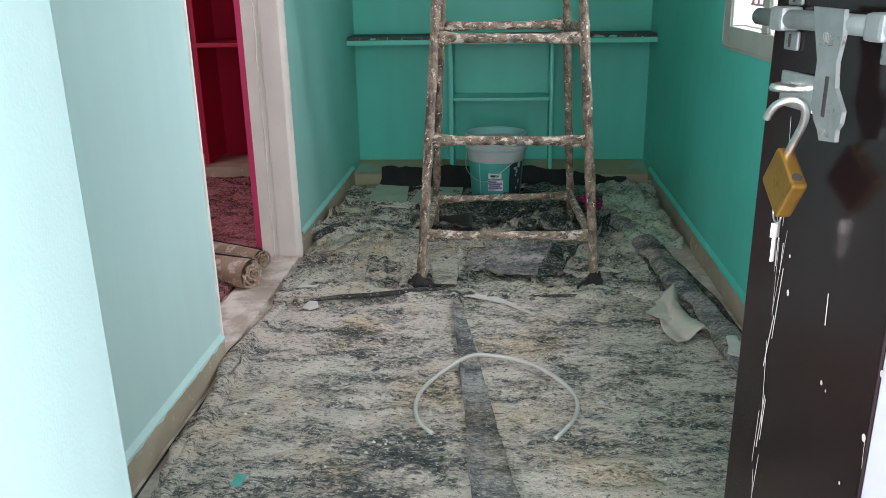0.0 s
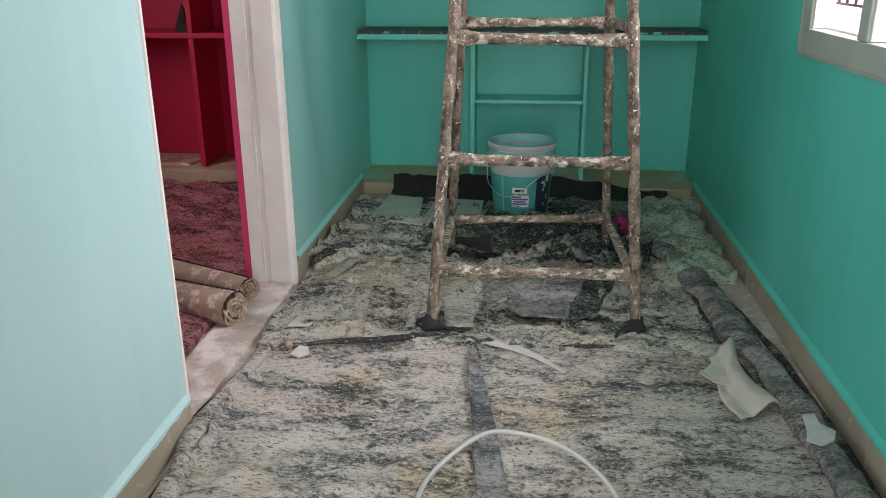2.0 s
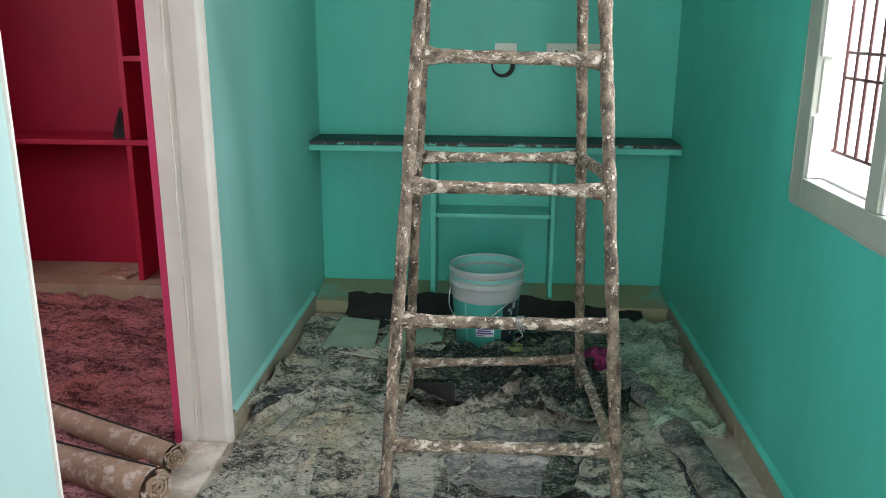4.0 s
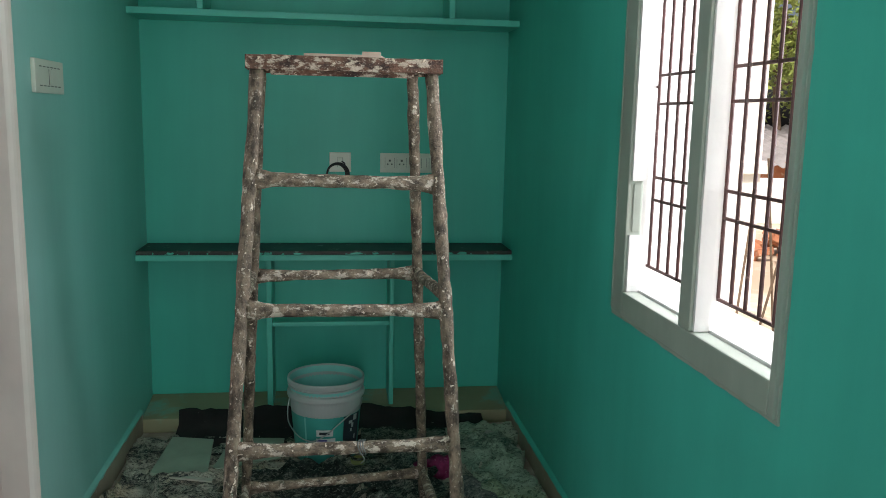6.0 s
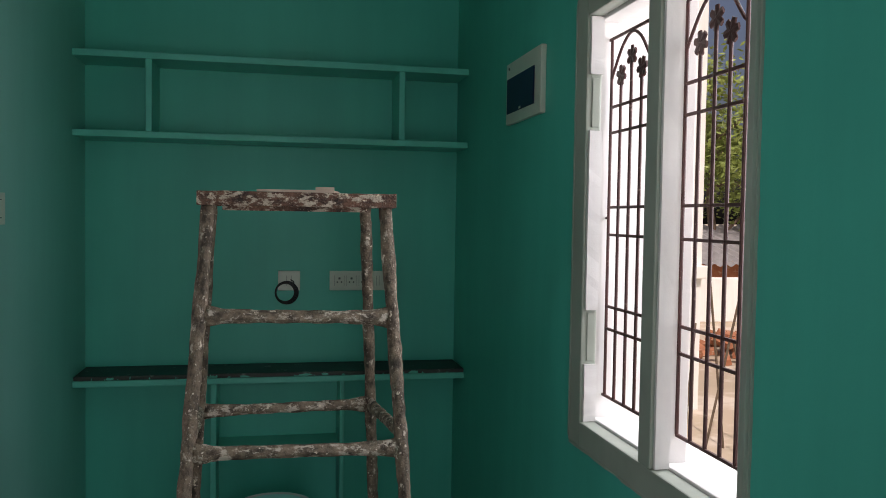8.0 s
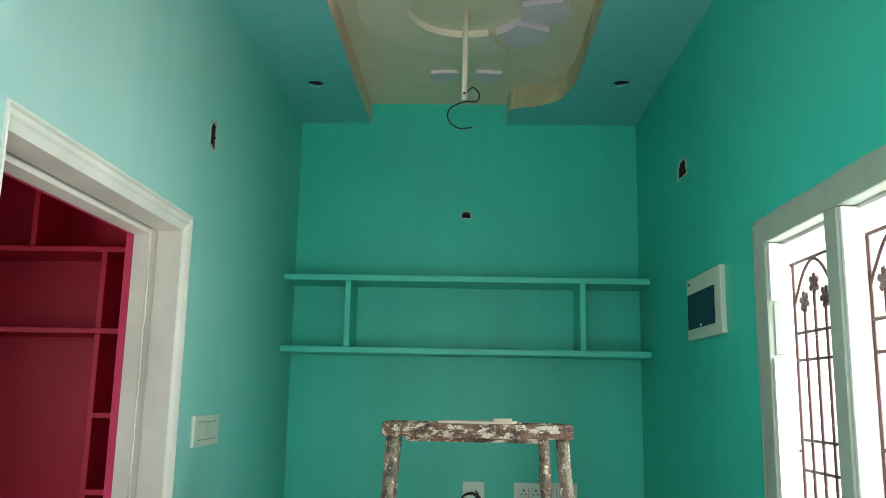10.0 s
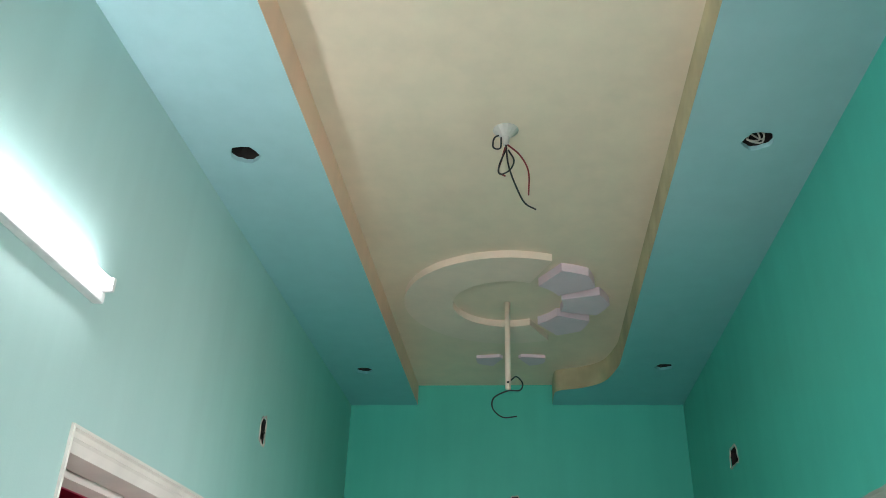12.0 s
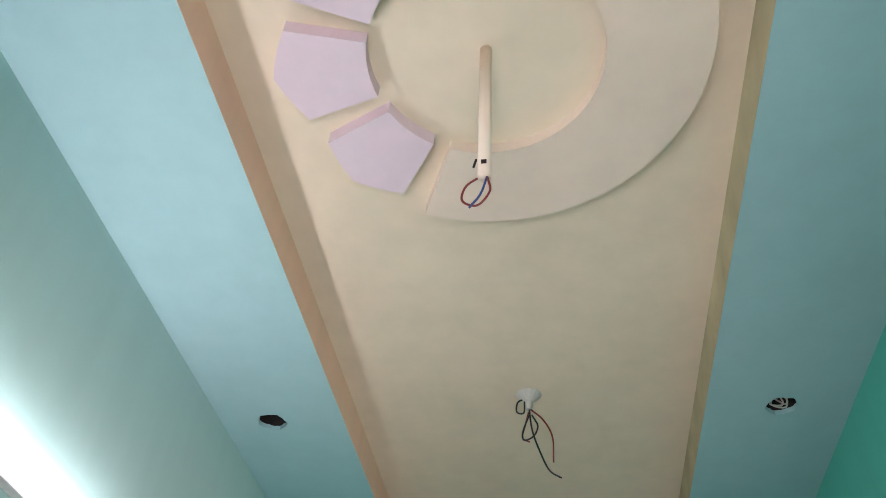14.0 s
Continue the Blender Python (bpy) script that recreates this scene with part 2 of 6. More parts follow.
WHITE_PLASTIC = speckled("white_pail_plastic", (0.40, 0.44, 0.43), (0.30, 0.56, 0.50), 0.62, 0.70, 14.0, 0.4, 0.05, 0.0, (0.54, 0.57, 0.56), 4.0)
AQUA_PLASTIC = plain("aqua_pail_label", (0.05, 0.36, 0.31), 0.4, 0.0, 0.12, 9.0, 0.03)
AQUA_FILM = plain("dried_aqua_paint", (0.20, 0.60, 0.55), 0.35, 0.0, 0.08, 12.0, 0.1)
LABEL_DARK = plain("dark_label_print", (0.02, 0.03, 0.04), 0.5)
LABEL_WHITE = plain("white_label_print", (0.72, 0.72, 0.70), 0.5)
LABEL_BLUE = plain("violet_label_print", (0.12, 0.10, 0.30), 0.5)
WIRE_STEEL = plain("zinc_wire", (0.55, 0.56, 0.56), 0.35, 0.8, 0.1, 60.0, 0)
HOSE = plain("milky_vinyl_hose", (0.44, 0.44, 0.40), 0.28, 0.0, 0.08, 30.0, 0)
BLACKWIRE = plain("black_wire", (0.010, 0.010, 0.011), 0.45, 0.0, 0.1, 40.0, 0)
REDWIRE = plain("red_wire", (0.20, 0.012, 0.012), 0.45, 0.0, 0.1, 40.0, 0)
BLUEWIRE = plain("blue_wire", (0.02, 0.04, 0.16), 0.45, 0.0, 0.1, 40.0, 0)
# Near-black: the unlit depth of holes is put into the colour.
DARKVOID = plain("cavity_shade_dark", (0.02, 0.017, 0.015), 0.95, 0.0, 0.4, 30.0, 0.4)
PLASTER = plain("broken_plaster", (0.50, 0.47, 0.42), 0.9, 0.0, 0.2, 30.0, 0.4)
SWITCH = plain("ivory_switch_plastic", (0.62, 0.64, 0.55), 0.35, 0.0, 0.04, 20.0, 0)
SWITCH_LINE = plain("grey_switch_gap", (0.10, 0.11, 0.10), 0.5, 0.0, 0.1, 20.0, 0)
MCB_BLUE = plain("navy_smoked_window", (0.006, 0.012, 0.060), 0.45, 0.0, 0.2, 12.0, 0)
IRON = speckled("maroon_grille_paint", (0.055, 0.018, 0.016), (0.20, 0.12, 0.10), 0.62, 0.68, 60.0, 0.5, 0.3, 0.0, (0.09, 0.03, 0.028), 20.0)
PAPER = speckled("brown_wrapped_paper", (0.27, 0.18, 0.12), (0.50, 0.43, 0.37), 0.52, 0.62, 30.0, 0.85, 0.5, 0.0, (0.36, 0.26, 0.18), 9.0)
CARD = plain("pale_cardboard", (0.47, 0.48, 0.40), 0.85, 0.0, 0.12, 10.0, 0.2)
GREENCARD = plain("pale_green_board", (0.34, 0.42, 0.33), 0.8, 0.0, 0.14, 8.0, 0.2)
SHEETCLOTH = plain("stiff_cream_cloth", (0.43, 0.41, 0.34), 0.9, 0.0, 0.14, 14.0, 0.3)
WHITESCRAP = plain("dried_white_putty", (0.50, 0.49, 0.45), 0.85, 0.0, 0.1, 30.0, 0.5)
MAGENTA = speckled("magenta_mesh_bag", (0.16, 0.006, 0.06), (0.45, 0.14, 0.26), 0.60, 0.66, 70.0, 0.7, 0.5, 0.0, (0.30, 0.012, 0.10), 30.0)
OLIVE = plain("olive_plastic_cup", (0.22, 0.25, 0.07), 0.45)
DOORBLACK = speckled("scratched_black_enamel", (0.006, 0.005, 0.005), (0.22, 0.21, 0.20), 0.71, 0.74, 55.0, 0.17, 0.05, 0.0, (0.012, 0.006, 0.006), 3.5)
DOORBLACK.node_tree.nodes["Principled BSDF"].inputs["Specular IOR Level"].default_value = 0.25
DOORGREY = plain("grey_primer", (0.40, 0.41, 0.45), 0.55, 0.0, 0.06, 8.0, 0.05)
SCRATCH = plain("bare_scratch", (0.42, 0.40, 0.37), 0.7)
STEEL = plain("bright_steel", (0.62, 0.62, 0.60), 0.28, 0.95, 0.1, 60.0, 0.03)
HASP = speckled("dull_aluminium", (0.17, 0.20, 0.195), (0.10, 0.08, 0.06), 0.62, 0.70, 60.0, 0.5, 0.3, 0.55, (0.24, 0.27, 0.265), 25.0)
BRASS = speckled("worn_brass", (0.18, 0.095, 0.018), (0.09, 0.045, 0.012), 0.58, 0.70, 40.0, 0.42, 0.2, 0.7, (0.26, 0.15, 0.028), 12.0)
TUBE = glow("lit_tube", (0.93, 0.97, 1.0), 19.0)
GROUND = speckled("dry_sandy_ground", (0.42, 0.34, 0.25), (0.62, 0.55, 0.46), 0.5, 0.62, 1.6, 0.95, 0.3, 0.0, (0.50, 0.41, 0.31), 0.4)
BRICK = speckled("rough_brick", (0.33, 0.12, 0.06), (0.46, 0.33, 0.24), 0.56, 0.66, 12.0, 0.9, 0.5, 0.0, (0.42, 0.19, 0.10), 5.0)
BARK = plain("grey_brown_bark", (0.13, 0.09, 0.06), 0.9, 0.0, 0.3, 14.0, 0.5)
LEAF = plain("green_leaf", (0.20, 0.26, 0.055), 0.6, 0.0, 0.4, 1.2, 0)
ROOFING = plain("grey_corrugated_sheet", (0.27, 0.26, 0.26), 0.6, 0.2, 0.2, 4.0, 0.1)

# ---- mesh helpers ----


def finish(name, bm, mat, smooth=False):
    bmesh.ops.recalc_face_normals(bm, faces=bm.faces)
    me = bpy.data.meshes.new(name)
    bm.to_mesh(me)
    bm.free()
    if isinstance(mat, (list, tuple)):
        for k in mat:
            me.materials.append(k)
    else:
        me.materials.append(mat)
    if smooth:
        for p in me.polygons:
            p.use_smooth = True
    return me


def solid(name, bm, mat, label="", category="", group="", kind="", smooth=False):
    return tagged(new(name, finish(name, bm, mat, smooth)), label, category, group, kind)


def part(name, bm, mat, parent, label="", smooth=False):
    ob = new(name, finish(name, bm, mat, smooth))
    ob.parent = parent
    return tagged(ob, label)


def thing(name, x, y, z, label, category, group="", kind=""):
    ob = new(name)
    ob.empty_display_size = 0.05
    ob.location = (x, y, z)
    return tagged(ob, label, category, group, kind)


def box(bm, x0, x1, y0, y1, z0, z1, bevel=0.0):
    made = bmesh.ops.create_cube(bm, size=1.0)["verts"]
    for v in made:
        v.co = Vector(((x0 + x1) / 2 + v.co.x * (x1 - x0), (y0 + y1) / 2 + v.co.y * (y1 - y0), (z0 + z1) / 2 + v.co.z * (z1 - z0)))
    if bevel:
        edges = list({e for v in made for e in v.link_edges})
        bmesh.ops.bevel(bm, geom=edges, offset=bevel, segments=2, affect="EDGES", profile=0.6)
    return bm


def cube(x0, x1, y0, y1, z0, z1, bevel=0.0):
    return box(bmesh.new(), x0, x1, y0, y1, z0, z1, bevel)


def smooth_path(pts, steps=6):
    """A Catmull-Rom line through the points."""
    p = [Vector(q) for q in pts]
    p = [2 * p[0] - p[1]] + p + [2 * p[-1] - p[-2]]
    out = []
    for i in range(1, len(p) - 2):
        a, b, c, d = p[i - 1:i + 3]
        for k in range(steps):
            t = k / steps
            out.append(0.5 * (2 * b + (c - a) * t + (2 * a - 5 * b + 4 * c - d) * t * t + (3 * b - a - 3 * c + d) * t ** 3))
    return out + [p[-2]]


def tube(bm, pts, radius, sides=8, cap=True):
    """A tube along the points; radius is a number or a function of 0..1 that gives (across, upright)."""
    pts = [Vector(p) for p in pts]
    rings, last = [], None
    for i, p in enumerate(pts):
        d = (pts[min(i + 1, len(pts) - 1)] - pts[max(i - 1, 0)]).normalized()
        ref = last if last else (Vector((0, 0, 1)) if abs(d.z) < 0.9 else Vector((0, 1, 0)))
        u = (ref - d * ref.dot(d)).normalized()
        last = u
        w = d.cross(u)
        f = i / (len(pts) - 1)
        r = radius(f) if callable(radius) else (radius, radius)
        rings.append([bm.verts.new(p + w * (math.cos(a) * r[0]) + u * (math.sin(a) * r[1])) for a in (math.tau * k / sides for k in range(sides))])
    for a, b in zip(rings, rings[1:]):
        for k in range(sides):
            bm.faces.new((a[k], a[(k + 1) % sides], b[(k + 1) % sides], b[k]))
    if cap:
        bm.faces.new(rings[0])
        bm.faces.new(rings[-1])
    return bm


def line_tube(a, b, radius, n=2, sides=8):
    a, b = Vector(a), Vector(b)
    return tube(bmesh.new(), [a.lerp(b, i / n) for i in range(n + 1)], radius, sides)


def lathe(bm, profile, cx, cy, sides=40):
    """A body of revolution about an upright axis; profile: (radius, z) from the outside foot on."""
    rings = [[bm.verts.new((cx + r * math.cos(math.tau * k / sides), cy + r * math.sin(math.tau * k / sides), z)) for k in range(sides)] for r, z in profile]
    for a, b in zip(rings, rings[1:]):
        for k in range(sides):
            bm.faces.new((a[k], a[(k + 1) % sides], b[(k + 1) % sides], b[k]))
    return bm


def prism(bm, outline, z0, z1):
    """An upright prism over a flat outline."""
    lo = [bm.verts.new((x, y, z0)) for x, y in outline]
    hi = [bm.verts.new((x, y, z1)) for x, y in outline]
    bm.faces.new(lo)
    bm.faces.new(hi)
    for i in range(len(lo)):
        j = (i + 1) % len(lo)
        bm.faces.new((lo[i], lo[j], hi[j], hi[i]))
    return bm


def wall_cells(axis, at0, at1, u0, u1, z0, z1, holes):
    """A wall along x or y, with openings (u0, u1, z0, z1) that go through it."""
    us = sorted({u0, u1, *(h[0] for h in holes), *(h[1] for h in holes)})
    zs = sorted({z0, z1, *(h[2] for h in holes), *(h[3] for h in holes)})
    us, zs = [u for u in us if u0 <= u <= u1], [z for z in zs if z0 <= z <= z1]

    def open_at(i, j):
        if not (0 <= i < len(us) - 1 and 0 <= j < len(zs) - 1):
            return True
        u, z = (us[i] + us[i + 1]) / 2, (zs[j] + zs[j + 1]) / 2
        return any(h[0] < u < h[1] and h[2] < z < h[3] for h in holes)

    bm, cache = bmesh.new(), {}

    def v(i, j, s):
        if (i, j, s) not in cache:
            a = (at0, at1)[s]
            cache[i, j, s] = bm.verts.new((a, us[i], zs[j]) if axis == "y" else (us[i], a, zs[j]))
        return cache[i, j, s]

    for i in range(len(us) - 1):
        for j in range(len(zs) - 1):
            if open_at(i, j):
                continue
            for s in (0, 1):
                bm.faces.new((v(i, j, s), v(i + 1, j, s), v(i + 1, j + 1, s), v(i, j + 1, s)))
            for di, dj, a, b in ((-1, 0, (i, j), (i, j + 1)), (1, 0, (i + 1, j), (i + 1, j + 1)), (0, -1, (i, j), (i + 1, j)), (0, 1, (i, j + 1), (i + 1, j + 1))):
                if open_at(i + di, j + dj):
                    bm.faces.new((v(*a, 0), v(*b, 0), v(*b, 1), v(*a, 1)))
    return bm


def fbm(x, y, s=1.0, seed=0.0):
    return noise.fractal(Vector((x * s + seed, y * s - seed, seed * 0.37)), 1.0, 2.0, 4)


# ---- the room's shell ----
XL, XR, YB, YF = -0.80, 0.775, 4.60, 0.05
ZS, ZC = 2.811, 2.910

solid("floor", cube(-2.70, 0.98, -0.2, 4.90, -0.12, 0.0), STONE, "dusty beige stone floor of both rooms", "floor", kind="structure")
DOOR = (2.235, 3.185, 0.0, 2.038)
CUP = (0.90, 1.50, 0.0, 2.045)
solid("wall_west", wall_cells("y", XL, XL - 0.15, YF, YB, 0.0, 2.96, [DOOR, CUP, (3.30, 3.35, 2.29, 2.37)]), AQUA_LIT,
      "aqua painted wall with a doorway, the light on it put into its colour", "wall", kind="structure")
WIN = (2.255, 3.085, 0.835, 2.0)
solid("wall_east", wall_cells("y", XR, XR + 0.205, YF, YB, 0.0, 2.96, [WIN, (3.758, 3.862, 2.345, 2.406)]), AQUA,
      "aqua painted wall with a barred window", "wall", kind="structure")
solid("wall_north", wall_cells("x", YB, YB + 0.2, XL - 0.15, XR + 0.205, 0.0, 2.96, [(-0.035, 0.005, 2.355, 2.385)]), AQUA,
      "aqua painted end wall behind the shelves", "wall", kind="structure")
solid("wall_south", wall_cells("x", YF, YF - 0.2, XL - 0.15, XR + 0.205, 0.0, 2.96, [(-0.36, 0.46, 0.0, 2.1)]), AQUA,
      "aqua painted wall round the entrance", "wall", kind="structure")
# Pier takes the west wall's colour, lightened for daylight from the entrance.
solid("wall_pier", cube(XL + 0.003, -0.362, YF + 0.003, 0.83, 0.0, ZS - 0.004, 0.004), AQUA_LIT, "aqua painted wall pier beside the entrance, daylight put into its colour", "wall", kind="structure")

# ceiling: cream tray with an aqua border
solid("ceiling", cube(XL - 0.15, XR + 0.205, -0.15, 4.80, ZC, ZC + 0.15), CREAM, "cream painted raised ceiling panel", "ceiling", kind="structure")


def plate_with_holes(bm, x0, x1, y0, y1, z, holes, r, sides=32):
    """A flat plate in strips along y, with round holes that have upright sides."""
    y = y0
    for cx, cy in sorted(holes, key=lambda h: h[1]):
        h = min(x1 - cx, cx - x0) * 0.9
        for a, b, c, d in ((x0, x1, y, cy - h), (x0, cx - h, cy - h, cy + h), (cx + h, x1, cy - h, cy + h)):
            bm.faces.new([bm.verts.new(q) for q in ((a, c, z), (b, c, z), (b, d, z), (a, d, z))])
        inner, outer, top = [], [], []
        for k in range(sides):
            a = math.tau * k / sides
            c, s = math.cos(a), math.sin(a)
            m = h / max(abs(c), abs(s))
            jag = r * (1 + 0.05 * math.sin(5 * a + cx * 9) + 0.03 * math.sin(11 * a))
            inner.append(bm.verts.new((cx + jag * c, cy + jag * s, z)))
            top.append(bm.verts.new((cx + jag * c, cy + jag * s, z + 0.013)))
            outer.append(bm.verts.new((cx + m * c, cy + m * s, z)))
        for k in range(sides):
            j = (k + 1) % sides
            bm.faces.new((inner[k], inner[j], outer[j], outer[k]))
            bm.faces.new((inner[k], inner[j], top[j], top[k]))
        y = cy + h
    bm.faces.new([bm.verts.new(q) for q in ((x0, y, z), (x1, y, z), (x1, y1, z), (x0, y1, z))])


bm = bmesh.new()
plate_with_holes(bm, XL, -0.475, YF, YB, ZS, [(-0.665, 2.49), (-0.646, 4.11)], 0.037)
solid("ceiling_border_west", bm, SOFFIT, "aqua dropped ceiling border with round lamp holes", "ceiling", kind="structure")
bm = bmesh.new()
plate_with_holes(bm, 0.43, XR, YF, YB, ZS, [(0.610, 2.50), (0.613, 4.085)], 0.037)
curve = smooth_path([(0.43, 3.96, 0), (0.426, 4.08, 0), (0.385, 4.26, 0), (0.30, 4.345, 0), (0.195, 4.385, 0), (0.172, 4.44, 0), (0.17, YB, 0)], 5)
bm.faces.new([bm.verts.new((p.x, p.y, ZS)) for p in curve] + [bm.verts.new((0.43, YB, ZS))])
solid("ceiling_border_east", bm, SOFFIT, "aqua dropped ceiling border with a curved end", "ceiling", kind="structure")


def edge_strip(name, pts, out, mat=PEACH, label="peach painted upright edge of the ceiling tray"):
    """The upright side of the tray, a thin board behind its face."""
    bm = bmesh.new()
    for a, b in zip(pts, pts[1:]):
        d = Vector((b[0] - a[0], b[1] - a[1], 0)).normalized()
        nrm = Vector((d.y, -d.x, 0)) * out
        a, b = Vector((a[0], a[1], 0)), Vector((b[0], b[1], 0))
        q = [a, b, b + nrm, a + nrm]
        lo = [bm.verts.new((p.x, p.y, ZS + 0.0008)) for p in q]
        hi = [bm.verts.new((p.x, p.y, ZC)) for p in q]
        for f in ((0, 1, 2, 3),):
            bm.faces.new([lo[k] for k in f])
            bm.faces.new([hi[k] for k in f])
        for k in range(4):
            bm.faces.new((lo[k], lo[(k + 1) % 4], hi[(k + 1) % 4], hi[k]))
    solid(name, bm, mat, label, "trim", kind="structure")


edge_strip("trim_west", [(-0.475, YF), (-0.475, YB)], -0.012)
edge_strip("trim_east", [(0.43, YF), (0.43, 3.96)] + [(p.x, p.y) for p in curve[1:]], 0.012, EDGE_SHADED, "upright edge of the ceiling tray with its shade put into a dull olive")
for x, y, tag in ((-0.665, 2.49, 0), (-0.646, 4.11, 1), (0.610, 2.50, 2), (0.613, 4.085, 3)):
    lamp_hole = thing("lamp_hole", x, y, ZS, "empty round lamp hole in the ceiling border", "ceiling hole", "lamp holes")
    # Cup coloured near-black for the shade inside the hole.
    cup = lathe(bmesh.new(), [(0.044, 0.0135), (0.044, 0.055), (0.001, 0.056)], 0, 0, 20)
    part("cavity", cup, DARKVOID, lamp_hole)
    if tag in (1, 2, 3):
        bm = bmesh.new()
        for k in range(3):
            a = k * 2.1 + tag
            tube(bm, smooth_path([(0.02 * math.cos(a), 0.02 * math.sin(a), 0.04), (0.025 * math.cos(a + 1), 0.02 * math.sin(a + 1), 0.008), (-0.02 * math.cos(a), 0.01, 0.012), (-0.01, -0.02 * math.sin(a), 0.035)], 4), 0.0022, 5)
        part("wire_end", bm, PLASTER if tag == 2 else BLACKWIRE, lamp_hole)

# relief medallions round the fan rods


def wedge(bm, cx, cy, r0, r1, a0, a1, z0, z1, n=10, point=0.0):
    inner = [(cx + r0 * math.cos(a), cy + r0 * math.sin(a)) for a in (a0 + (a1 - a0) * k / n for k in range(n + 1))]
    outer = [(cx + (r1 + point * (1 - abs(2 * k / n - 1))) * math.cos(a), cy + (r1 + point * (1 - abs(2 * k / n - 1))) * math.sin(a)) for k, a in ((k, a0 + (a1 - a0) * k / n) for k in range(n + 1))]
    lo_i, lo_o = [bm.verts.new((x, y, z0)) for x, y in inner], [bm.verts.new((x, y, z0)) for x, y in outer]
    hi_i, hi_o = [bm.verts.new((x, y, z1)) for x, y in inner], [bm.verts.new((x, y, z1)) for x, y in outer]
    for k in range(n):
        for a, b in ((lo_i, lo_o), (hi_o, hi_i), (lo_i, hi_i), (lo_o, hi_o)):
            bm.faces.new((a[k], a[k + 1], b[k + 1], b[k]))
    for k in (0, n):
        bm.faces.new((lo_i[k], lo_o[k], hi_o[k], hi_i[k]))
    return bm


for cx, cy, side in ((-0.02, 3.605, 0.0), (-0.015, 1.505, math.pi)):
    rose = thing("ceiling_rose", cx, cy, ZC, "cream plaster ceiling rose with lilac petals", "ceiling rose", "ceiling roses")
    part("ring", wedge(bmesh.new(), 0, 0, 0.205, 0.385, side + radians(66), side + radians(294), -0.027, 0.003, 44), MOULD, rose)
    for k in (-1, 0, 1):
        a = side + k * radians(41)
        part("petal", wedge(bmesh.new(), 0, 0, 0.205, 0.345, a - radians(15.5), a + radians(15.5), -0.032, 0.003, 6, 0.03), LILAC, rose, "lilac petal")
bud = thing("ceiling_leaf", -0.02, 4.24, ZC, "pair of lilac plaster leaves on the ceiling", "ceiling rose")
for s in (-1, 1):
    part("petal", wedge(bmesh.new(), s * 0.025, -0.06, 0.02, 0.125, radians(90 - s * 55) - 0.5, radians(90 - s * 55) + 0.5, -0.014, 0.003, 8, 0.02), LILAC, bud)

# skirting
bm = cube(XL, XL + 0.010, 3.195, 4.36, 0.0, 0.094, 0.003)
solid("baseboard_west", bm, SKIRT, "dusty beige tile skirting", "baseboard", kind="structure")
solid("baseboard_near", cube(XL, XL + 0.010, 1.53, 2.235, 0.0, 0.082, 0.003), SKIRT, "dusty beige tile skirting", "baseboard", kind="structure")
bm = bmesh.new()
for k in range(8):
    y0 = YF + 0.01 + k * 0.54
    box(bm, XR - 0.011 + 0.0015 * (k % 2), XR, y0, min(y0 + 0.5385, 4.36), 0.0, 0.088 + 0.001 * (k % 3), 0.003)
solid("baseboard_east", bm, SKIRT, "dusty beige tile skirting with open joints", "baseboard", kind="structure")


def crust(bm, u0, u1, z, x, out, amp=0.006, n=60):
    """A ragged lip of dried paint along the top of the skirting."""
    prev = None
    for k in range(n + 1):
        y = u0 + (u1 - u0) * k / n
        h = z - 0.004 + amp * fbm(y, z, 26.0, x)
        row = [bm.verts.new(q) for q in ((x, y, z + 0.014), (x + out * 0.0115, y, z + 0.003), (x + out * 0.0125, y, h))]
        if prev:
            for a in (0, 1):
                bm.faces.new((prev[a], row[a], row[a + 1], prev[a + 1]))
        prev = row
    return bm


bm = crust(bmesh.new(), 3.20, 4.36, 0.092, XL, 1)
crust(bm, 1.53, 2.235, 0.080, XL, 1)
solid("trim", bm, AQUA_LIT, "ragged paint edge along the skirting in the light-tinted wall colour", "trim", kind="structure")
bm = crust(bmesh.new(), YF + 0.05, 4.36, 0.086, XR, -1, 0.006, 160)
solid("trim_skirting", bm, AQUA, "ragged aqua paint edge along the skirting", "trim", kind="structure")

# ---- doorway to the red room ----


def sweep_frame(profile, y0, y1, ztop, kj=0.30, kh=0.62):
    """A door frame: a stepped profile (x, inset) run up one jamb, over the head and down the other."""
    bm, rows = bmesh.new(), []
    for x, s in profile:
        rows.append([bm.verts.new(q) for q in ((x, y0 + kj * s, 0.0), (x, y0 + kj * s, ztop - kh * s), (x, y1 - kj * s, ztop - kh * s), (x, y1 - kj * s, 0.0))])
    for a, b in zip(rows, rows[1:]):
        for k in range(3):
            bm.faces.new((a[k], a[k + 1], b[k + 1], b[k]))
    return bm


door_1 = thing("door_1", XL, 2.7, 0, "off-white moulded door frame with no door in it", "door frame", kind="structure")
steps = [(-0.006, -0.004), (0.006, -0.002), (0.008, 0.010), (0.000, 0.014), (-0.002, 0.030), (0.002, 0.034), (-0.004, 0.042), (-0.010, 0.060), (-0.014, 0.070), (-0.052, 0.074), (-0.082, 0.076), (-0.084, 0.050), (-0.104, 0.050), (-0.106, 0.088), (-0.149, 0.094), (-0.149, -0.004)]
part("frame", sweep_frame([(x, s) for x, s in steps], DOOR[0] - 2.7, DOOR[1] - 2.7, DOOR[3]), WOODWHITE, door_1)
bm = bmesh.new()
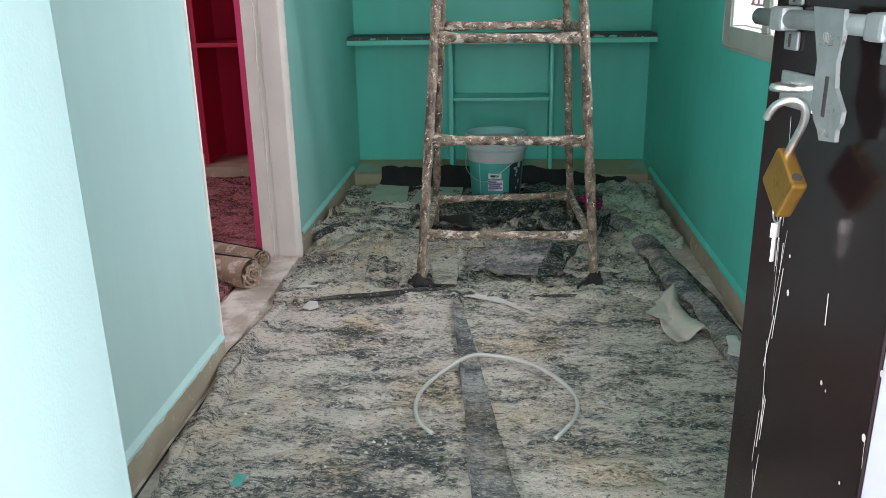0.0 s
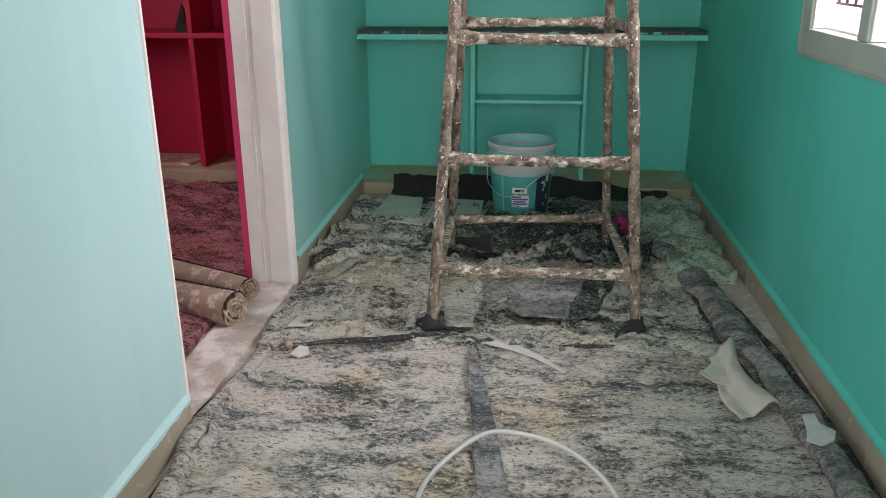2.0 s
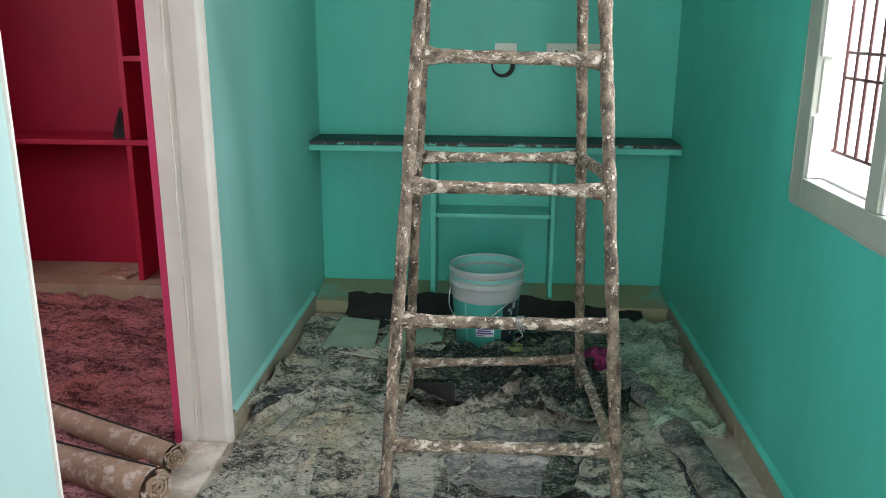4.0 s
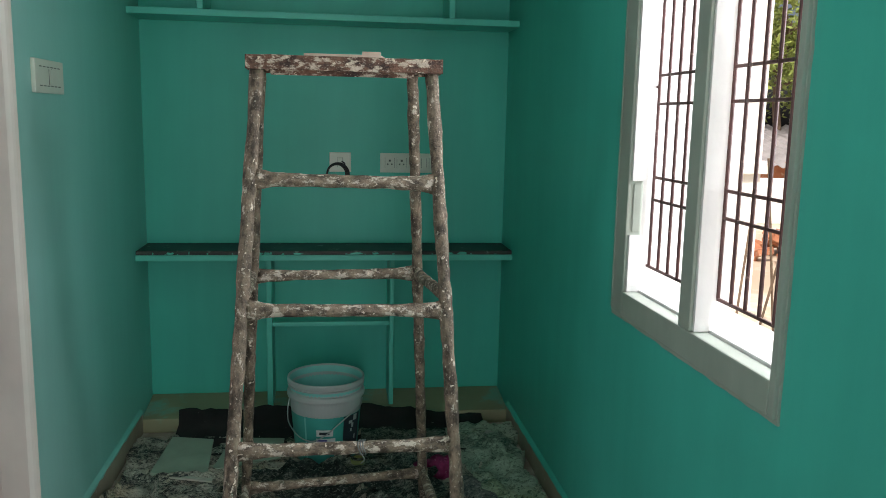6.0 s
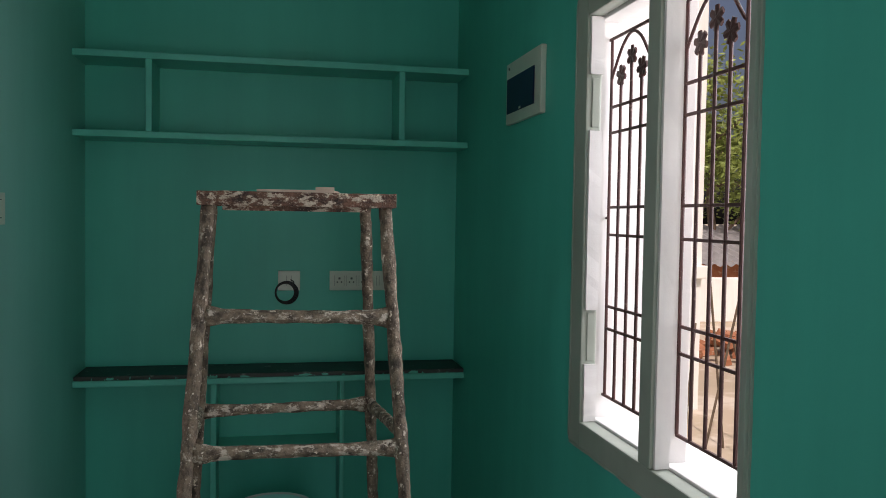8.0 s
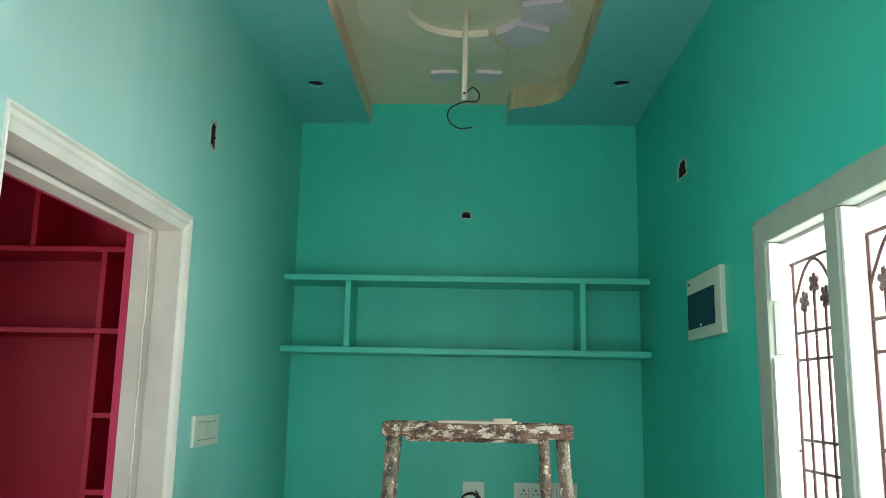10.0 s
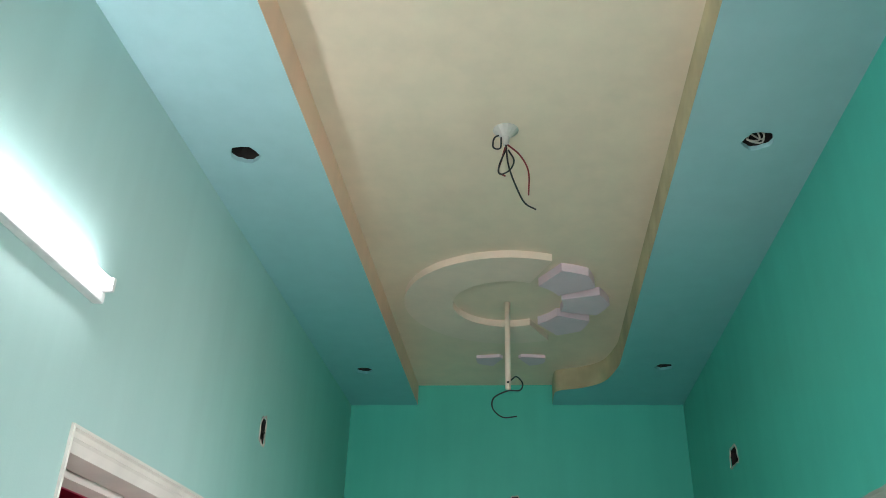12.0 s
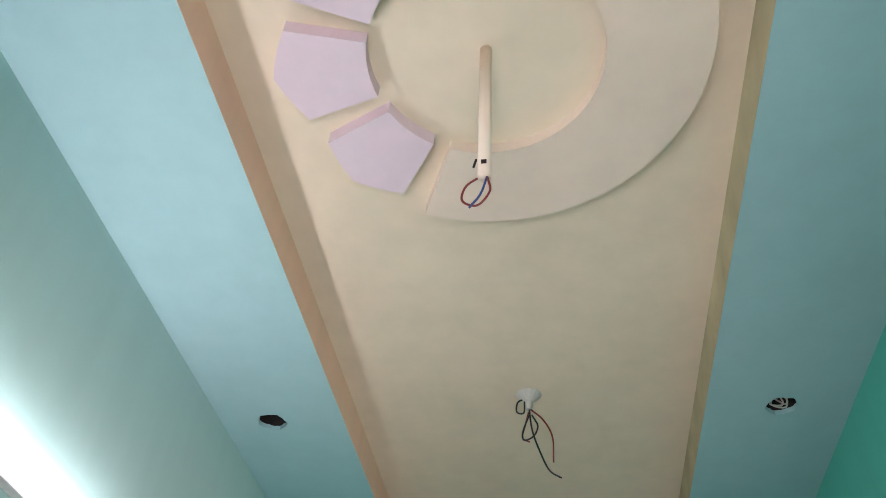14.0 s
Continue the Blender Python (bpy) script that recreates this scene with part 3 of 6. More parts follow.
for z0, z1, w in ((0.62, 0.95, 0.004), (0.16, 0.30, 0.007), (1.02, 1.5, 0.003), (0.0, 0.12, 0.005)):
    n = 14
    pts = [(-0.108, DOOR[1] - 2.7 - 0.0215, z0 + (z1 - z0) * k / n) for k in range(n + 1)]
    tube(bm, [(x + 0.004 * fbm(z, x, 18.0, 2.0), y, z) for x, y, z in pts], w * 0.3, 4)
part("crack", bm, PLASTER, door_1, "grey crack in the paint")
for x0, inset, r, sd in ((-0.1035, 0.0245, 0.0030, 3.0), (-0.083, 0.0205, 0.0022, 9.0)):
    run = [(x0 + 0.005 * fbm(k * 0.02, sd, 9.0, sd) + 0.0025 * fbm(k * 0.02, sd, 40.0, sd + 1), DOOR[1] - 2.7 - inset, 0.004 + 0.0243 * k) for k in range(81)]
    part("paint_ridge", tube(bmesh.new(), run, lambda f: (r * (1 + 0.4 * math.sin(47 * f) * math.sin(19 * f)), r), 6), WOODWHITE, door_1, "uneven ridge of dried paint", smooth=True)
bm = sweep_frame([(-0.150, 0.090), (-0.172, 0.086), (-0.172, -0.08), (-0.151, -0.08)], DOOR[0] - 2.7, DOOR[1] - 2.7, DOOR[3])
part("lining", bm, PINK, door_1, "bright pink painted lining")
solid("threshold", cube(XL - 0.15, XL - 0.0, DOOR[0] + 0.03, DOOR[1] - 0.03, 0.0, 0.012, 0.004), STONE, "dusty stone door threshold", "threshold", kind="structure")

# a second, shut doorway nearer the entrance
door_2 = thing("door_2", XL, 1.2, 0, "off-white door frame with a shut pale aqua door", "door", kind="structure")
part("frame", sweep_frame([(x, s) for x, s in steps[:-2]] + [(-0.149, 0.094)], CUP[0] - 1.2, CUP[1] - 1.2 + 0.02, CUP[3], 1.0, 1.0), WOODWHITE, door_2)
part("leaf", cube(-0.11, -0.075, CUP[0] - 1.2 + 0.09, CUP[1] - 1.2 - 0.07, 0.01, CUP[3] - 0.09, 0.003), AQUA_TRIM, door_2)
part("rail", cube(-0.075, -0.062, CUP[0] - 1.2 + 0.10, CUP[1] - 1.2 - 0.10, 0.42, 0.52, 0.004), WOODWHITE, door_2)

# ---- red room ----
RX = XL - 0.15
solid("red_wall_east", wall_cells("y", RX - 0.021, RX - 0.003, 1.3, 4.82, 0.0, 2.96, [(DOOR[0] + 0.03, DOOR[1] - 0.016, 0.0, DOOR[3] - 0.05)]), CRIMSON, "crimson painted wall of the next room", "wall", kind="structure")
solid("red_wall_north", cube(-2.75, RX - 0.06, 4.80, 4.95, 0.0, 2.96), CRIMSON, "crimson painted wall behind shelves", "wall", kind="structure")
solid("red_wall_south", cube(-2.75, RX - 0.06, 1.2, 1.3, 0.0, 2.96), CRIMSON, "crimson painted wall of the next room", "wall", kind="structure")
solid("red_wall_west", wall_cells("y", -2.60, -2.75, 1.3, 4.80, 0.0, 2.96, [(2.45, 3.55, 0.95, 2.05)]), CRIMSON, "crimson painted wall with a window", "wall", kind="structure")
solid("red_ceiling", cube(-2.75, RX - 0.003, 1.2, 4.95, 2.96, 3.08), WHITEWASH, "white ceiling of the next room", "ceiling", kind="structure")
shelf_red = thing("wall_shelf", -1.6, 4.5, 0, "crimson built-in wall shelf with open compartments", "shelf")
for x0, x1, z in ((-2.58, RX - 0.062, 0.735), (-1.64, RX - 0.062, 1.105), (-1.64, RX - 0.062, 1.43), (-2.58, RX - 0.062, 1.80), (-2.58, RX - 0.062, 2.17)):
    part("board", cube(x0 + 1.6, x1 + 1.6, 0.0, 0.297, z - 0.012, z + 0.012, 0.003), CRIMSON, shelf_red)
for x, z0, z1 in ((-1.652, 0.085, 0.722), (-1.652, 0.748, 1.787), (-1.652, 1.813, 2.157), (-1.99, 2.183, 2.955)):
    part("divider", cube(x + 1.6 - 0.013, x + 1.6 + 0.013, 0.002, 0.297, z0, z1, 0.003), CRIMSON, shelf_red)
solid("red_plinth", cube(-2.595, RX - 0.062, 4.43, 4.797, 0.0, 0.084, 0.006), SKIRT, "dusty beige plinth under the crimson shelf", "plinth", kind="structure")


def crumple(name, x0, x1, y0, y1, base, amp, mat, label, category, scale=7.0, seed=0.0, res=0.02, edge=0.0, folds=(), kind="", sides=None, ends=None, crease=0.0):
    """A cloth that lies on the floor: wrinkles, folds as (ax, ay, bx, by, width, height), an uneven border."""
    nx, ny = max(2, int((x1 - x0) / res)), max(2, int((y1 - y0) / res))
    bm, grid = bmesh.new(), []
    for j in range(ny + 1):
        row = []
        for i in range(nx + 1):
            u, v = i / nx, j / ny
            x, y = x0 + (x1 - x0) * u, y0 + (y1 - y0) * v
            if sides:
                x = sides[0](y) + (sides[1](y) - sides[0](y)) * u
            if ends:
                y = ends[0](x) + (ends[1](x) - ends[0](x)) * v
            if edge:
                x += edge * fbm(y, 0.3, 3.0, seed + 1) * (2 * u - 1) * abs(2 * u - 1) ** 3
                y += edge * fbm(x, 0.8, 3.0, seed + 2) * (2 * v - 1) * abs(2 * v - 1) ** 3
            r = 1 - abs(fbm(x, y * 1.5, scale, seed))
            z = base + amp * max(0.0, r - 0.55) * 1.6 + amp * 0.35 * (fbm(x, y, scale * 3.2, seed + 5) + 0.6)
            if crease:
                z += crease * max(0.0, 1 - 4.5 * abs(fbm(x * 0.8, y * 1.2, scale * 0.55, seed + 13))) ** 1.5 * (0.6 + fbm(x, y, 4.0, seed + 4))
            for ax, ay, bx, by, w, h in folds:
                a, b, p = Vector((ax, ay)), Vector((bx, by)), Vector((x, y))
                t = max(0.0, min(1.0, (p - a).dot(b - a) / (b - a).length_squared))
                d = (p - a.lerp(b, t)).length + 0.012 * fbm(x, y, 9.0, seed + 9)
                if d < w:
                    cr = (b.x - a.x) * (p.y - a.y) - (b.y - a.y) * (p.x - a.x)
                    if cr < 0 and h > 0.012:
                        d = min(w, d * 2.6)
                    z += h * (0.5 + 0.5 * math.cos(math.pi * d / w)) * (0.75 + 0.5 * fbm(x, y, 8.0, seed + 3))
            row.append(bm.verts.new((x, y, max(0.0025, z))))
        grid.append(row)
    for j in range(ny):
        for i in range(nx):
            bm.faces.new((grid[j][i], grid[j][i + 1], grid[j + 1][i + 1], grid[j + 1][i]))
    border = [grid[0][i] for i in range(nx + 1)] + [grid[j][nx] for j in range(1, ny + 1)] + [grid[ny][i] for i in range(nx - 1, -1, -1)] + [grid[j][0] for j in range(ny - 1, 0, -1)]
    low = [bm.verts.new((v.co.x, v.co.y, 0.0005)) for v in border]
    for k in range(len(border)):
        q = (k + 1) % len(border)
        bm.faces.new((border[k], border[q], low[q], low[k]))
    return solid(name, bm, mat, label, category, kind=kind, smooth=True)


crumple("drop_cloth", -2.55, -0.965, 1.6, 4.42, 0.006, 0.045, FELT_RED_BOUNCE, "dusty felt drop cloth on the floor with red wall light in its colour", "drop cloth", 5.0, 21.0, 0.03, 0.04)


def paper_roll(a, b, r, seed):
    roll = thing("paper_roll", a[0], a[1], 0, "brown paper wrapped roll lying on the floor", "roll", "paper rolls by the doorway")
    a, b = Vector(a), Vector(b)
    d = b - a
    pts = [d * (k / 16) + Vector((0, 0, a.z)) for k in range(17)]
    bm = tube(bmesh.new(), pts, lambda f: (r * (1 + 0.06 * math.sin(9 * f + seed)), r * (0.94 + 0.05 * math.sin(7 * f + seed))), 18, False)
    part("wrapping", bm, PAPER, roll, smooth=True)
    u = d.normalized()
    bm = bmesh.new()
    for k in range(5):
        rr = r * (0.93 - 0.19 * k)
        side = Vector((0, 0, 1)).cross(u).normalized()
        ring = []
        for q in range(15 + k):
            t = math.tau * q / 18 + seed + 1.9 * k
            rq = rr * (1 + 0.14 * noise.noise(Vector((t, k, seed))))
            ring.append(pts[0] - u * (0.006 + 0.012 * noise.noise(Vector((t * 2, seed, k)))) + side * (rq * math.cos(t)) + Vector((0, 0, rq * 0.92 * math.sin(t))))
        tube(bm, ring, lambda f: (r * 0.075, r * 0.11), 5, False)
    part("rolled_end", bm, PAPER, roll, "layered torn end")
    seam = [p + Vector((0, 0, r * 0.98)) + Vector((0, 0, 1)).cross(u) * (-r * 0.25) for p in pts[:-1]]
    part("seam", tube(bmesh.new(), seam, 0.003, 5), DARKVOID, roll, "dark open seam")
    return roll


paper_roll((-0.905, 2.985, 0.052), (-1.55, 3.29, 0.05), 0.042, 0.3)
paper_roll((-0.890, 2.815, 0.060), (-1.50, 3.02, 0.06), 0.056, 1.7)
paper_roll((-0.955, 2.895, 0.034), (-1.60, 3.15, 0.034), 0.030, 2.9)
board = thing("board_scrap", -1.80, 4.60, 0.084, "thin dusty board scrap on the plinth", "scrap")
bm = prism(bmesh.new(), [(-0.09, -0.07), (0.07, -0.09), (0.10, 0.02), (-0.03, 0.08)], 0.0, 0.016)
part("board", bm, PAPER, board)
pouch = thing("cloth_scrap", -1.72, 4.60, 0.747, "small dark folded cloth on a crimson shelf", "cloth")
bm = bmesh.new()
lathe(bm, [(0.045, 0.0), (0.036, 0.04), (0.012, 0.11), (0.002, 0.135)], 0, 0, 7)
part("cloth", bm, BLACKFELT, pouch)
box_b = thing("cloth_bundle", -1.50, 4.62, 1.117, "small dark blue bundle on a crimson shelf", "cloth")
part("cloth", lathe(bmesh.new(), [(0.05, 0.0), (0.065, 0.03), (0.05, 0.075), (0.015, 0.09), (0.001, 0.09)], 0, 0, 9), BLUEWIRE, box_b, smooth=True)

# ---- end wall: plinth, desk slab, fins and shelves ----
bm = cube(XL + 0.002, XR - 0.002, 4.355, YB - 0.001, 0.0, 0.062, 0.006)
for v in bm.verts:
    if v.co.y > 4.5 and v.co.z > 0.04:
        v.co.z += 0.028
solid("plinth", bm, PLINTH, "beige plinth smeared with aqua paint below the desk slab", "plinth", kind="structure")
desk = thing("desk_slab", 0, 4.37, 0.745, "aqua wall desk with a black granite top", "desk")
part("slab", cube(XL + 0.001, XR - 0.001, 0.0, 0.228, -0.012, 0.013, 0.003), AQUA_TRIM, desk)
bm = cube(XL + 0.004, XR - 0.004, 0.004, 0.228, 0.0135, 0.030, 0.003)
part("granite_top", bm, GRANITE, desk, "black granite top flecked with paint")
bm = bmesh.new()
rng = random.Random(4)
for k in range(30):
    x, w = rng.uniform(XL + 0.03, XR - 0.03), 0.002 + 0.028 * rng.random() ** 3
    h = rng.uniform(0.003, 0.015)
    rim = [(x + w * math.cos(a) * rng.uniform(0.5, 1.2), 0.0142 + h * (0.5 + 0.5 * math.sin(a)) * rng.uniform(0.6, 1.0)) for a in (math.tau * q / 9 for q in range(9))]
    f = bm.faces.new([bm.verts.new((px, 0.0026, pz)) for px, pz in rim])
    q = bmesh.ops.extrude_face_region(bm, geom=[f])
    for v in q["geom"]:
        if isinstance(v, bmesh.types.BMVert):
            v.co.y += 0.0022
part("paint_smear", bm, AQUA_TRIM, desk, "dried aqua paint smears")
for name, x0, x1 in (("fin", -0.281, -0.257), ("fin", 0.246, 0.265)):
    tagged(solid(name, cube(x0, x1, 4.42, YB, 0.075, 0.732, 0.003), AQUA_TRIM), "thin aqua upright panel under the desk slab", "panel", "desk panels")
solid("low_shelf", cube(-0.256, 0.245, 4.42, YB, 0.438, 0.456, 0.003), AQUA_TRIM, "thin aqua shelf board between the upright panels", "shelf")
upper = thing("upper_shelf", 0, 4.38, 1.73, "aqua built-in wall shelf with three open bays", "shelf")
for z in (0.0, 0.31):
    part("board", cube(XL + 0.001, XR - 0.001, 0.0, 0.219, z - 0.013, z + 0.013, 0.003), AQUA_TRIM, upper)
for x0, x1 in ((-0.531, -0.506), (0.477, 0.502)):
    part("divider", cube(x0, x1, 0.003, 0.219, 0.0135, 0.2965, 0.003), AQUA_TRIM, upper)


def wall_plate(name, x, y, z, w, h, turn, label, slots, group=""):
    """A switch plate on a wall; slots: (offset along, kind)."""
    p = thing(name, x, y, z, label, "switch plate", group)
    p.rotation_euler = (0, 0, turn)
    part("plate", cube(-w / 2, w / 2, -0.012, 0.0, -h / 2, h / 2, 0.003), SWITCH, p)
    for off, kind in slots:
        if kind == "socket":
            part("socket", cube(off - 0.020, off + 0.020, -0.0145, -0.0125, -0.022, 0.022, 0.002), SWITCH, p)
            bm = bmesh.new()
            for a, b, c in ((0, 0.010, 0.0045), (-0.009, -0.006, 0.0032), (0.009, -0.006, 0.0032)):
                box(bm, off + a - c, off + a + c, -0.0152, -0.0146, b - c, b + c)
            box(bm, off - 0.0215, off - 0.0203, -0.0135, -0.0126, -0.023, 0.023)
            box(bm, off + 0.0203, off + 0.0215, -0.0135, -0.0126, -0.023, 0.023)
            part("pin_holes", bm, SWITCH_LINE, p, "dark pin holes")
        else:
            part("rocker", cube(off - 0.010, off + 0.010, -0.0155, -0.0125, -0.021, 0.021, 0.002), SWITCH, p)
            bm = box(bmesh.new(), off - 0.0115, off - 0.0103, -0.0135, -0.0126, -0.022, 0.022)
            box(bm, off + 0.0103, off + 0.0115, -0.0135, -0.0126, -0.022, 0.022)
            part("gap", bm, SWITCH_LINE, p)
    return p


wall_plate("socket_plate", 0.034, YB, 1.136, 0.095, 0.086, 0, "ivory single socket plate on the aqua wall", [(0.0, "rocker")], "sockets over the desk")
wall_plate("socket_plate", 0.347, YB, 1.136, 0.275, 0.086, 0, "ivory long socket plate with several outlets", [(-0.095, "socket"), (-0.042, "socket"), (0.012, "socket"), (0.058, "rocker"), (0.092, "rocker")], "sockets over the desk")
sw = wall_plate("switch_plate", XL, 3.43, 1.428, 0.235, 0.092, radians(90), "ivory switch plate on the aqua wall", [(0.0, "rocker")])
for z in (-0.026, 0.026):
    for k in range(6):
        part("mark", cube(-0.085 + k * 0.03, -0.067 + k * 0.03, -0.0130, -0.0123, z - 0.0015, z + 0.0015), SWITCH_LINE, sw)
coil = thing("wire_coil", 0.018, YB - 0.014, 1.085, "coil of black wire hanging below a socket", "wire")
bm = bmesh.new()
for k in range(4):
    r = 0.040 + 0.003 * k
    tube(bm, [(r * math.cos(a) + 0.002 * k, -0.004 * k, r * math.sin(a)) for a in (math.tau * q / 28 for q in range(29))], 0.0028, 6, False)
part("loop", bm, BLACKWIRE, coil, smooth=True)
part("lead", tube(bmesh.new(), smooth_path([(0.03, -0.006, 0.028), (0.036, -0.004, 0.045), (0.022, 0.0, 0.056)], 4), 0.0028, 6), BLACKWIRE, coil)

# ---- window in the east wall ----
window = thing("window_1", XR, 2.67, 0.83, "off-white wooden two-light window with an iron grille", "window", kind="structure")


def wbox(x0, x1, y0, y1, z0, z1, bevel=0.003):
    return cube(x0 - XR, x1 - XR, y0 - 2.67, y1 - 2.67, z0 - 0.83, z1 - 0.83, bevel)


Y0, Y1, Z0, Z1 = 2.242, 3.086, 0.823, 2.009
P = ((2.652, 3.004), (2.262, 2.594))
ZP0, ZP1 = 0.890, 1.950
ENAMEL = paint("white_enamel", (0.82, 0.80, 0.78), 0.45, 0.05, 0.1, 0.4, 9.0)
# face of the frame, greyed for its room-side shade, a little proud of the plaster
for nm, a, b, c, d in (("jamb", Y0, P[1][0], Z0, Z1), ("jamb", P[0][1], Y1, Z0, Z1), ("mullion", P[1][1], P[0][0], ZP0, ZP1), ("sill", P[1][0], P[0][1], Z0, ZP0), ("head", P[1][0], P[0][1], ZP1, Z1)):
    part(nm, wbox(XR - 0.012, XR + 0.030, a, b, c, d, 0.004), FRAME_SHADED, window)
part("moulding", wbox(XR - 0.0145, XR - 0.0125, Y1 - 0.012, Y1 - 0.004, Z0 + 0.012, Z1 - 0.012, 0.001), FRAME_SHADED, window)
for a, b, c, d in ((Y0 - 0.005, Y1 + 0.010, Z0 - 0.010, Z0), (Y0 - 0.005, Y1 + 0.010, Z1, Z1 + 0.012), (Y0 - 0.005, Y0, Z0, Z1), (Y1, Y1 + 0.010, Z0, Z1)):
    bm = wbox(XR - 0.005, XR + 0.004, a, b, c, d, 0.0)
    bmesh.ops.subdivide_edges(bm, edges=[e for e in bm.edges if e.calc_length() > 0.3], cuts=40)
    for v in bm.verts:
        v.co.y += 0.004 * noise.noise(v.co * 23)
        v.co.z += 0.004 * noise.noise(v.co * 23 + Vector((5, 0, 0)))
    part("filler_edge", bm, FRAME_SHADED, window, "rough filler edge")
# white stops behind the face, seen on the far side and the foot of each light
for a, b in P:
    for q0, q1, z0, z1 in ((a - 0.006, a + 0.006, ZP0, ZP1), (b + 0.020, b + 0.030, ZP0, ZP1), (a + 0.006, b + 0.020, ZP0 - 0.016, ZP0 + 0.006), (a + 0.006, b + 0.020, ZP1 - 0.008, ZP1 + 0.010)):
        part("stop", wbox(XR + 0.031, XR + 0.086, q0, q1, z0, z1, 0.003), ENAMEL, window, "white painted stop")
# white beads on the far jambs that break off where the hinges sat
for b, gaps in ((P[0][1], ((ZP0 + 0.002, 1.043), (1.186, 1.654), (1.800, ZP1 - 0.002))), (P[1][1], ((ZP0 + 0.002, ZP1 - 0.002),))):
    for z0, z1 in gaps:
        bm = wbox(XR - 0.004, XR + 0.0295, b - 0.010, b - 0.0005, z0, z1, 0.0)
        bmesh.ops.subdivide_edges(bm, edges=[e for e in bm.edges if e.calc_length() > 0.1], cuts=18)
        for v in bm.verts:
            v.co.y += 0.0018 * noise.noise(v.co * 31)
        part("bead", bm, ENAMEL, window, "chipped white bead")
for z0, z1 in ((1.052, 1.178), (1.664, 1.790)):
    part("hinge_leaf", wbox(XR + 0.004, XR + 0.024, P[0][1] - 0.003, P[0][1] - 0.0005, z0, z1, 0.001), FRAME_SHADED, window, "painted-over hinge leaf")
for z0, z1 in ((1.00, 1.13), (1.66, 1.83)):
    part("bead", wbox(XR - 0.006, XR + 0.010, P[1][0] + 0.0005, P[1][0] + 0.009, z0, z1, 0.002), ENAMEL, window, "chipped white bead")
# reveal of the wall behind the frame
for q0, q1, z0, z1 in ((2.256, 2.266, 0.836, 1.999), (3.034, 3.084, 0.836, 1.999), (2.266, 3.034, 0.836, 0.878), (2.266, 3.034, 1.962, 1.999)):
    part("reveal", wbox(XR + 0.088, XR + 0.204, q0, q1, z0, z1, 0.0), WHITEWASH, window)

for lo, hi in P:
    grille = thing("window_grille", 0.835, (lo + hi) / 2, ZP0, "maroon painted iron window grille with flower tips", "grille", "window grilles")
    mid = (lo + hi) / 2
    xs = [y - mid for y in ((3.010, 2.950, 2.889, 2.830, 2.772) if lo > 2.6 else (2.613, 2.555, 2.495, 2.439, 2.383))]
    for k, y in enumerate(xs):
        top = (1.893, 1.775, 1.81, 1.775, 1.893)[k]
        part("upright_bar", line_tube((0, y, 0.959 - ZP0), (0, y, top - ZP0), 0.0044, 2, 8), IRON, grille)
    for z in (0.957, 1.136, 1.195, 1.384, 1.456, 1.650, 1.717, 1.895):
        e = 0.030 if z in (0.957, 1.895) else 0.0
        part("cross_bar", cube(-0.003, 0.003, max(lo - mid + 0.001, xs[4] - e), xs[0] + min(e, 0.022), z - ZP0 - 0.0036, z - ZP0 + 0.0036, 0.001), IRON, grille)
    arch = [(0, xs[0], 1.790 - ZP0), (0, xs[0] - 0.016, 1.812 - ZP0), (0, xs[1] - 0.008, 1.868 - ZP0), (0, xs[2], 1.890 - ZP0), (0, xs[3] + 0.008, 1.868 - ZP0), (0, xs[4] + 0.016, 1.812 - ZP0), (0, xs[4], 1.800 - ZP0)]
    part("arch", tube(bmesh.new(), smooth_path(arch, 5), 0.004, 7), IRON, grille)
    for k in (1, 2, 3):
        bm = bmesh.new()
        cz = (0, 1.792, 1.830, 1.792)[k] - ZP0
        for q in range(6):
            a = math.tau * q / 6 + 0.3 * k
            tip = Vector((0, math.cos(a) * 0.026, math.sin(a) * 0.026))
            tube(bm, [Vector((0, xs[k], cz)), Vector((0, xs[k], cz)) + tip * 0.55, Vector((0, xs[k], cz)) + tip], lambda f: (0.003, 0.005 + 0.005 * math.sin(math.pi * min(f, 0.8))), 6)
        part("flower", bm, IRON, grille)
    part("hook", line_tube((0.0, xs[0] - 0.002, 1.428 - ZP0), (0.0, xs[0] + 0.026, 1.428 - ZP0), 0.004, 1, 6), IRON, grille)

# meter box on the east wall
mbox = thing("fuse_box", XR, 3.552, 1.848, "ivory flush fuse box with a dark blue window", "fuse box")
part("cover", cube(-0.018, 0.0, -0.188, 0.188, -0.103, 0.105, 0.004), SWITCH, mbox)
part("lid", cube(-0.0225, -0.0185, -0.132, 0.166, -0.068, 0.05, 0.003), MCB_BLUE, mbox, "dark blue see-through lid")
part("latch", cube(-0.0245, -0.0226, 0.0, 0.018, -0.066, -0.058, 0.001), SWITCH, mbox)
part("screw", lathe(bmesh.new(), [(0.005, 0.0), (0.004, 0.003), (0.0005, 0.003)], 0, 0, 10), SWITCH_LINE, mbox)
mbox.children[-1].matrix_local = pose(-0.018, 0.15, 0.085, 0, -90, 0)

# open wall cavities


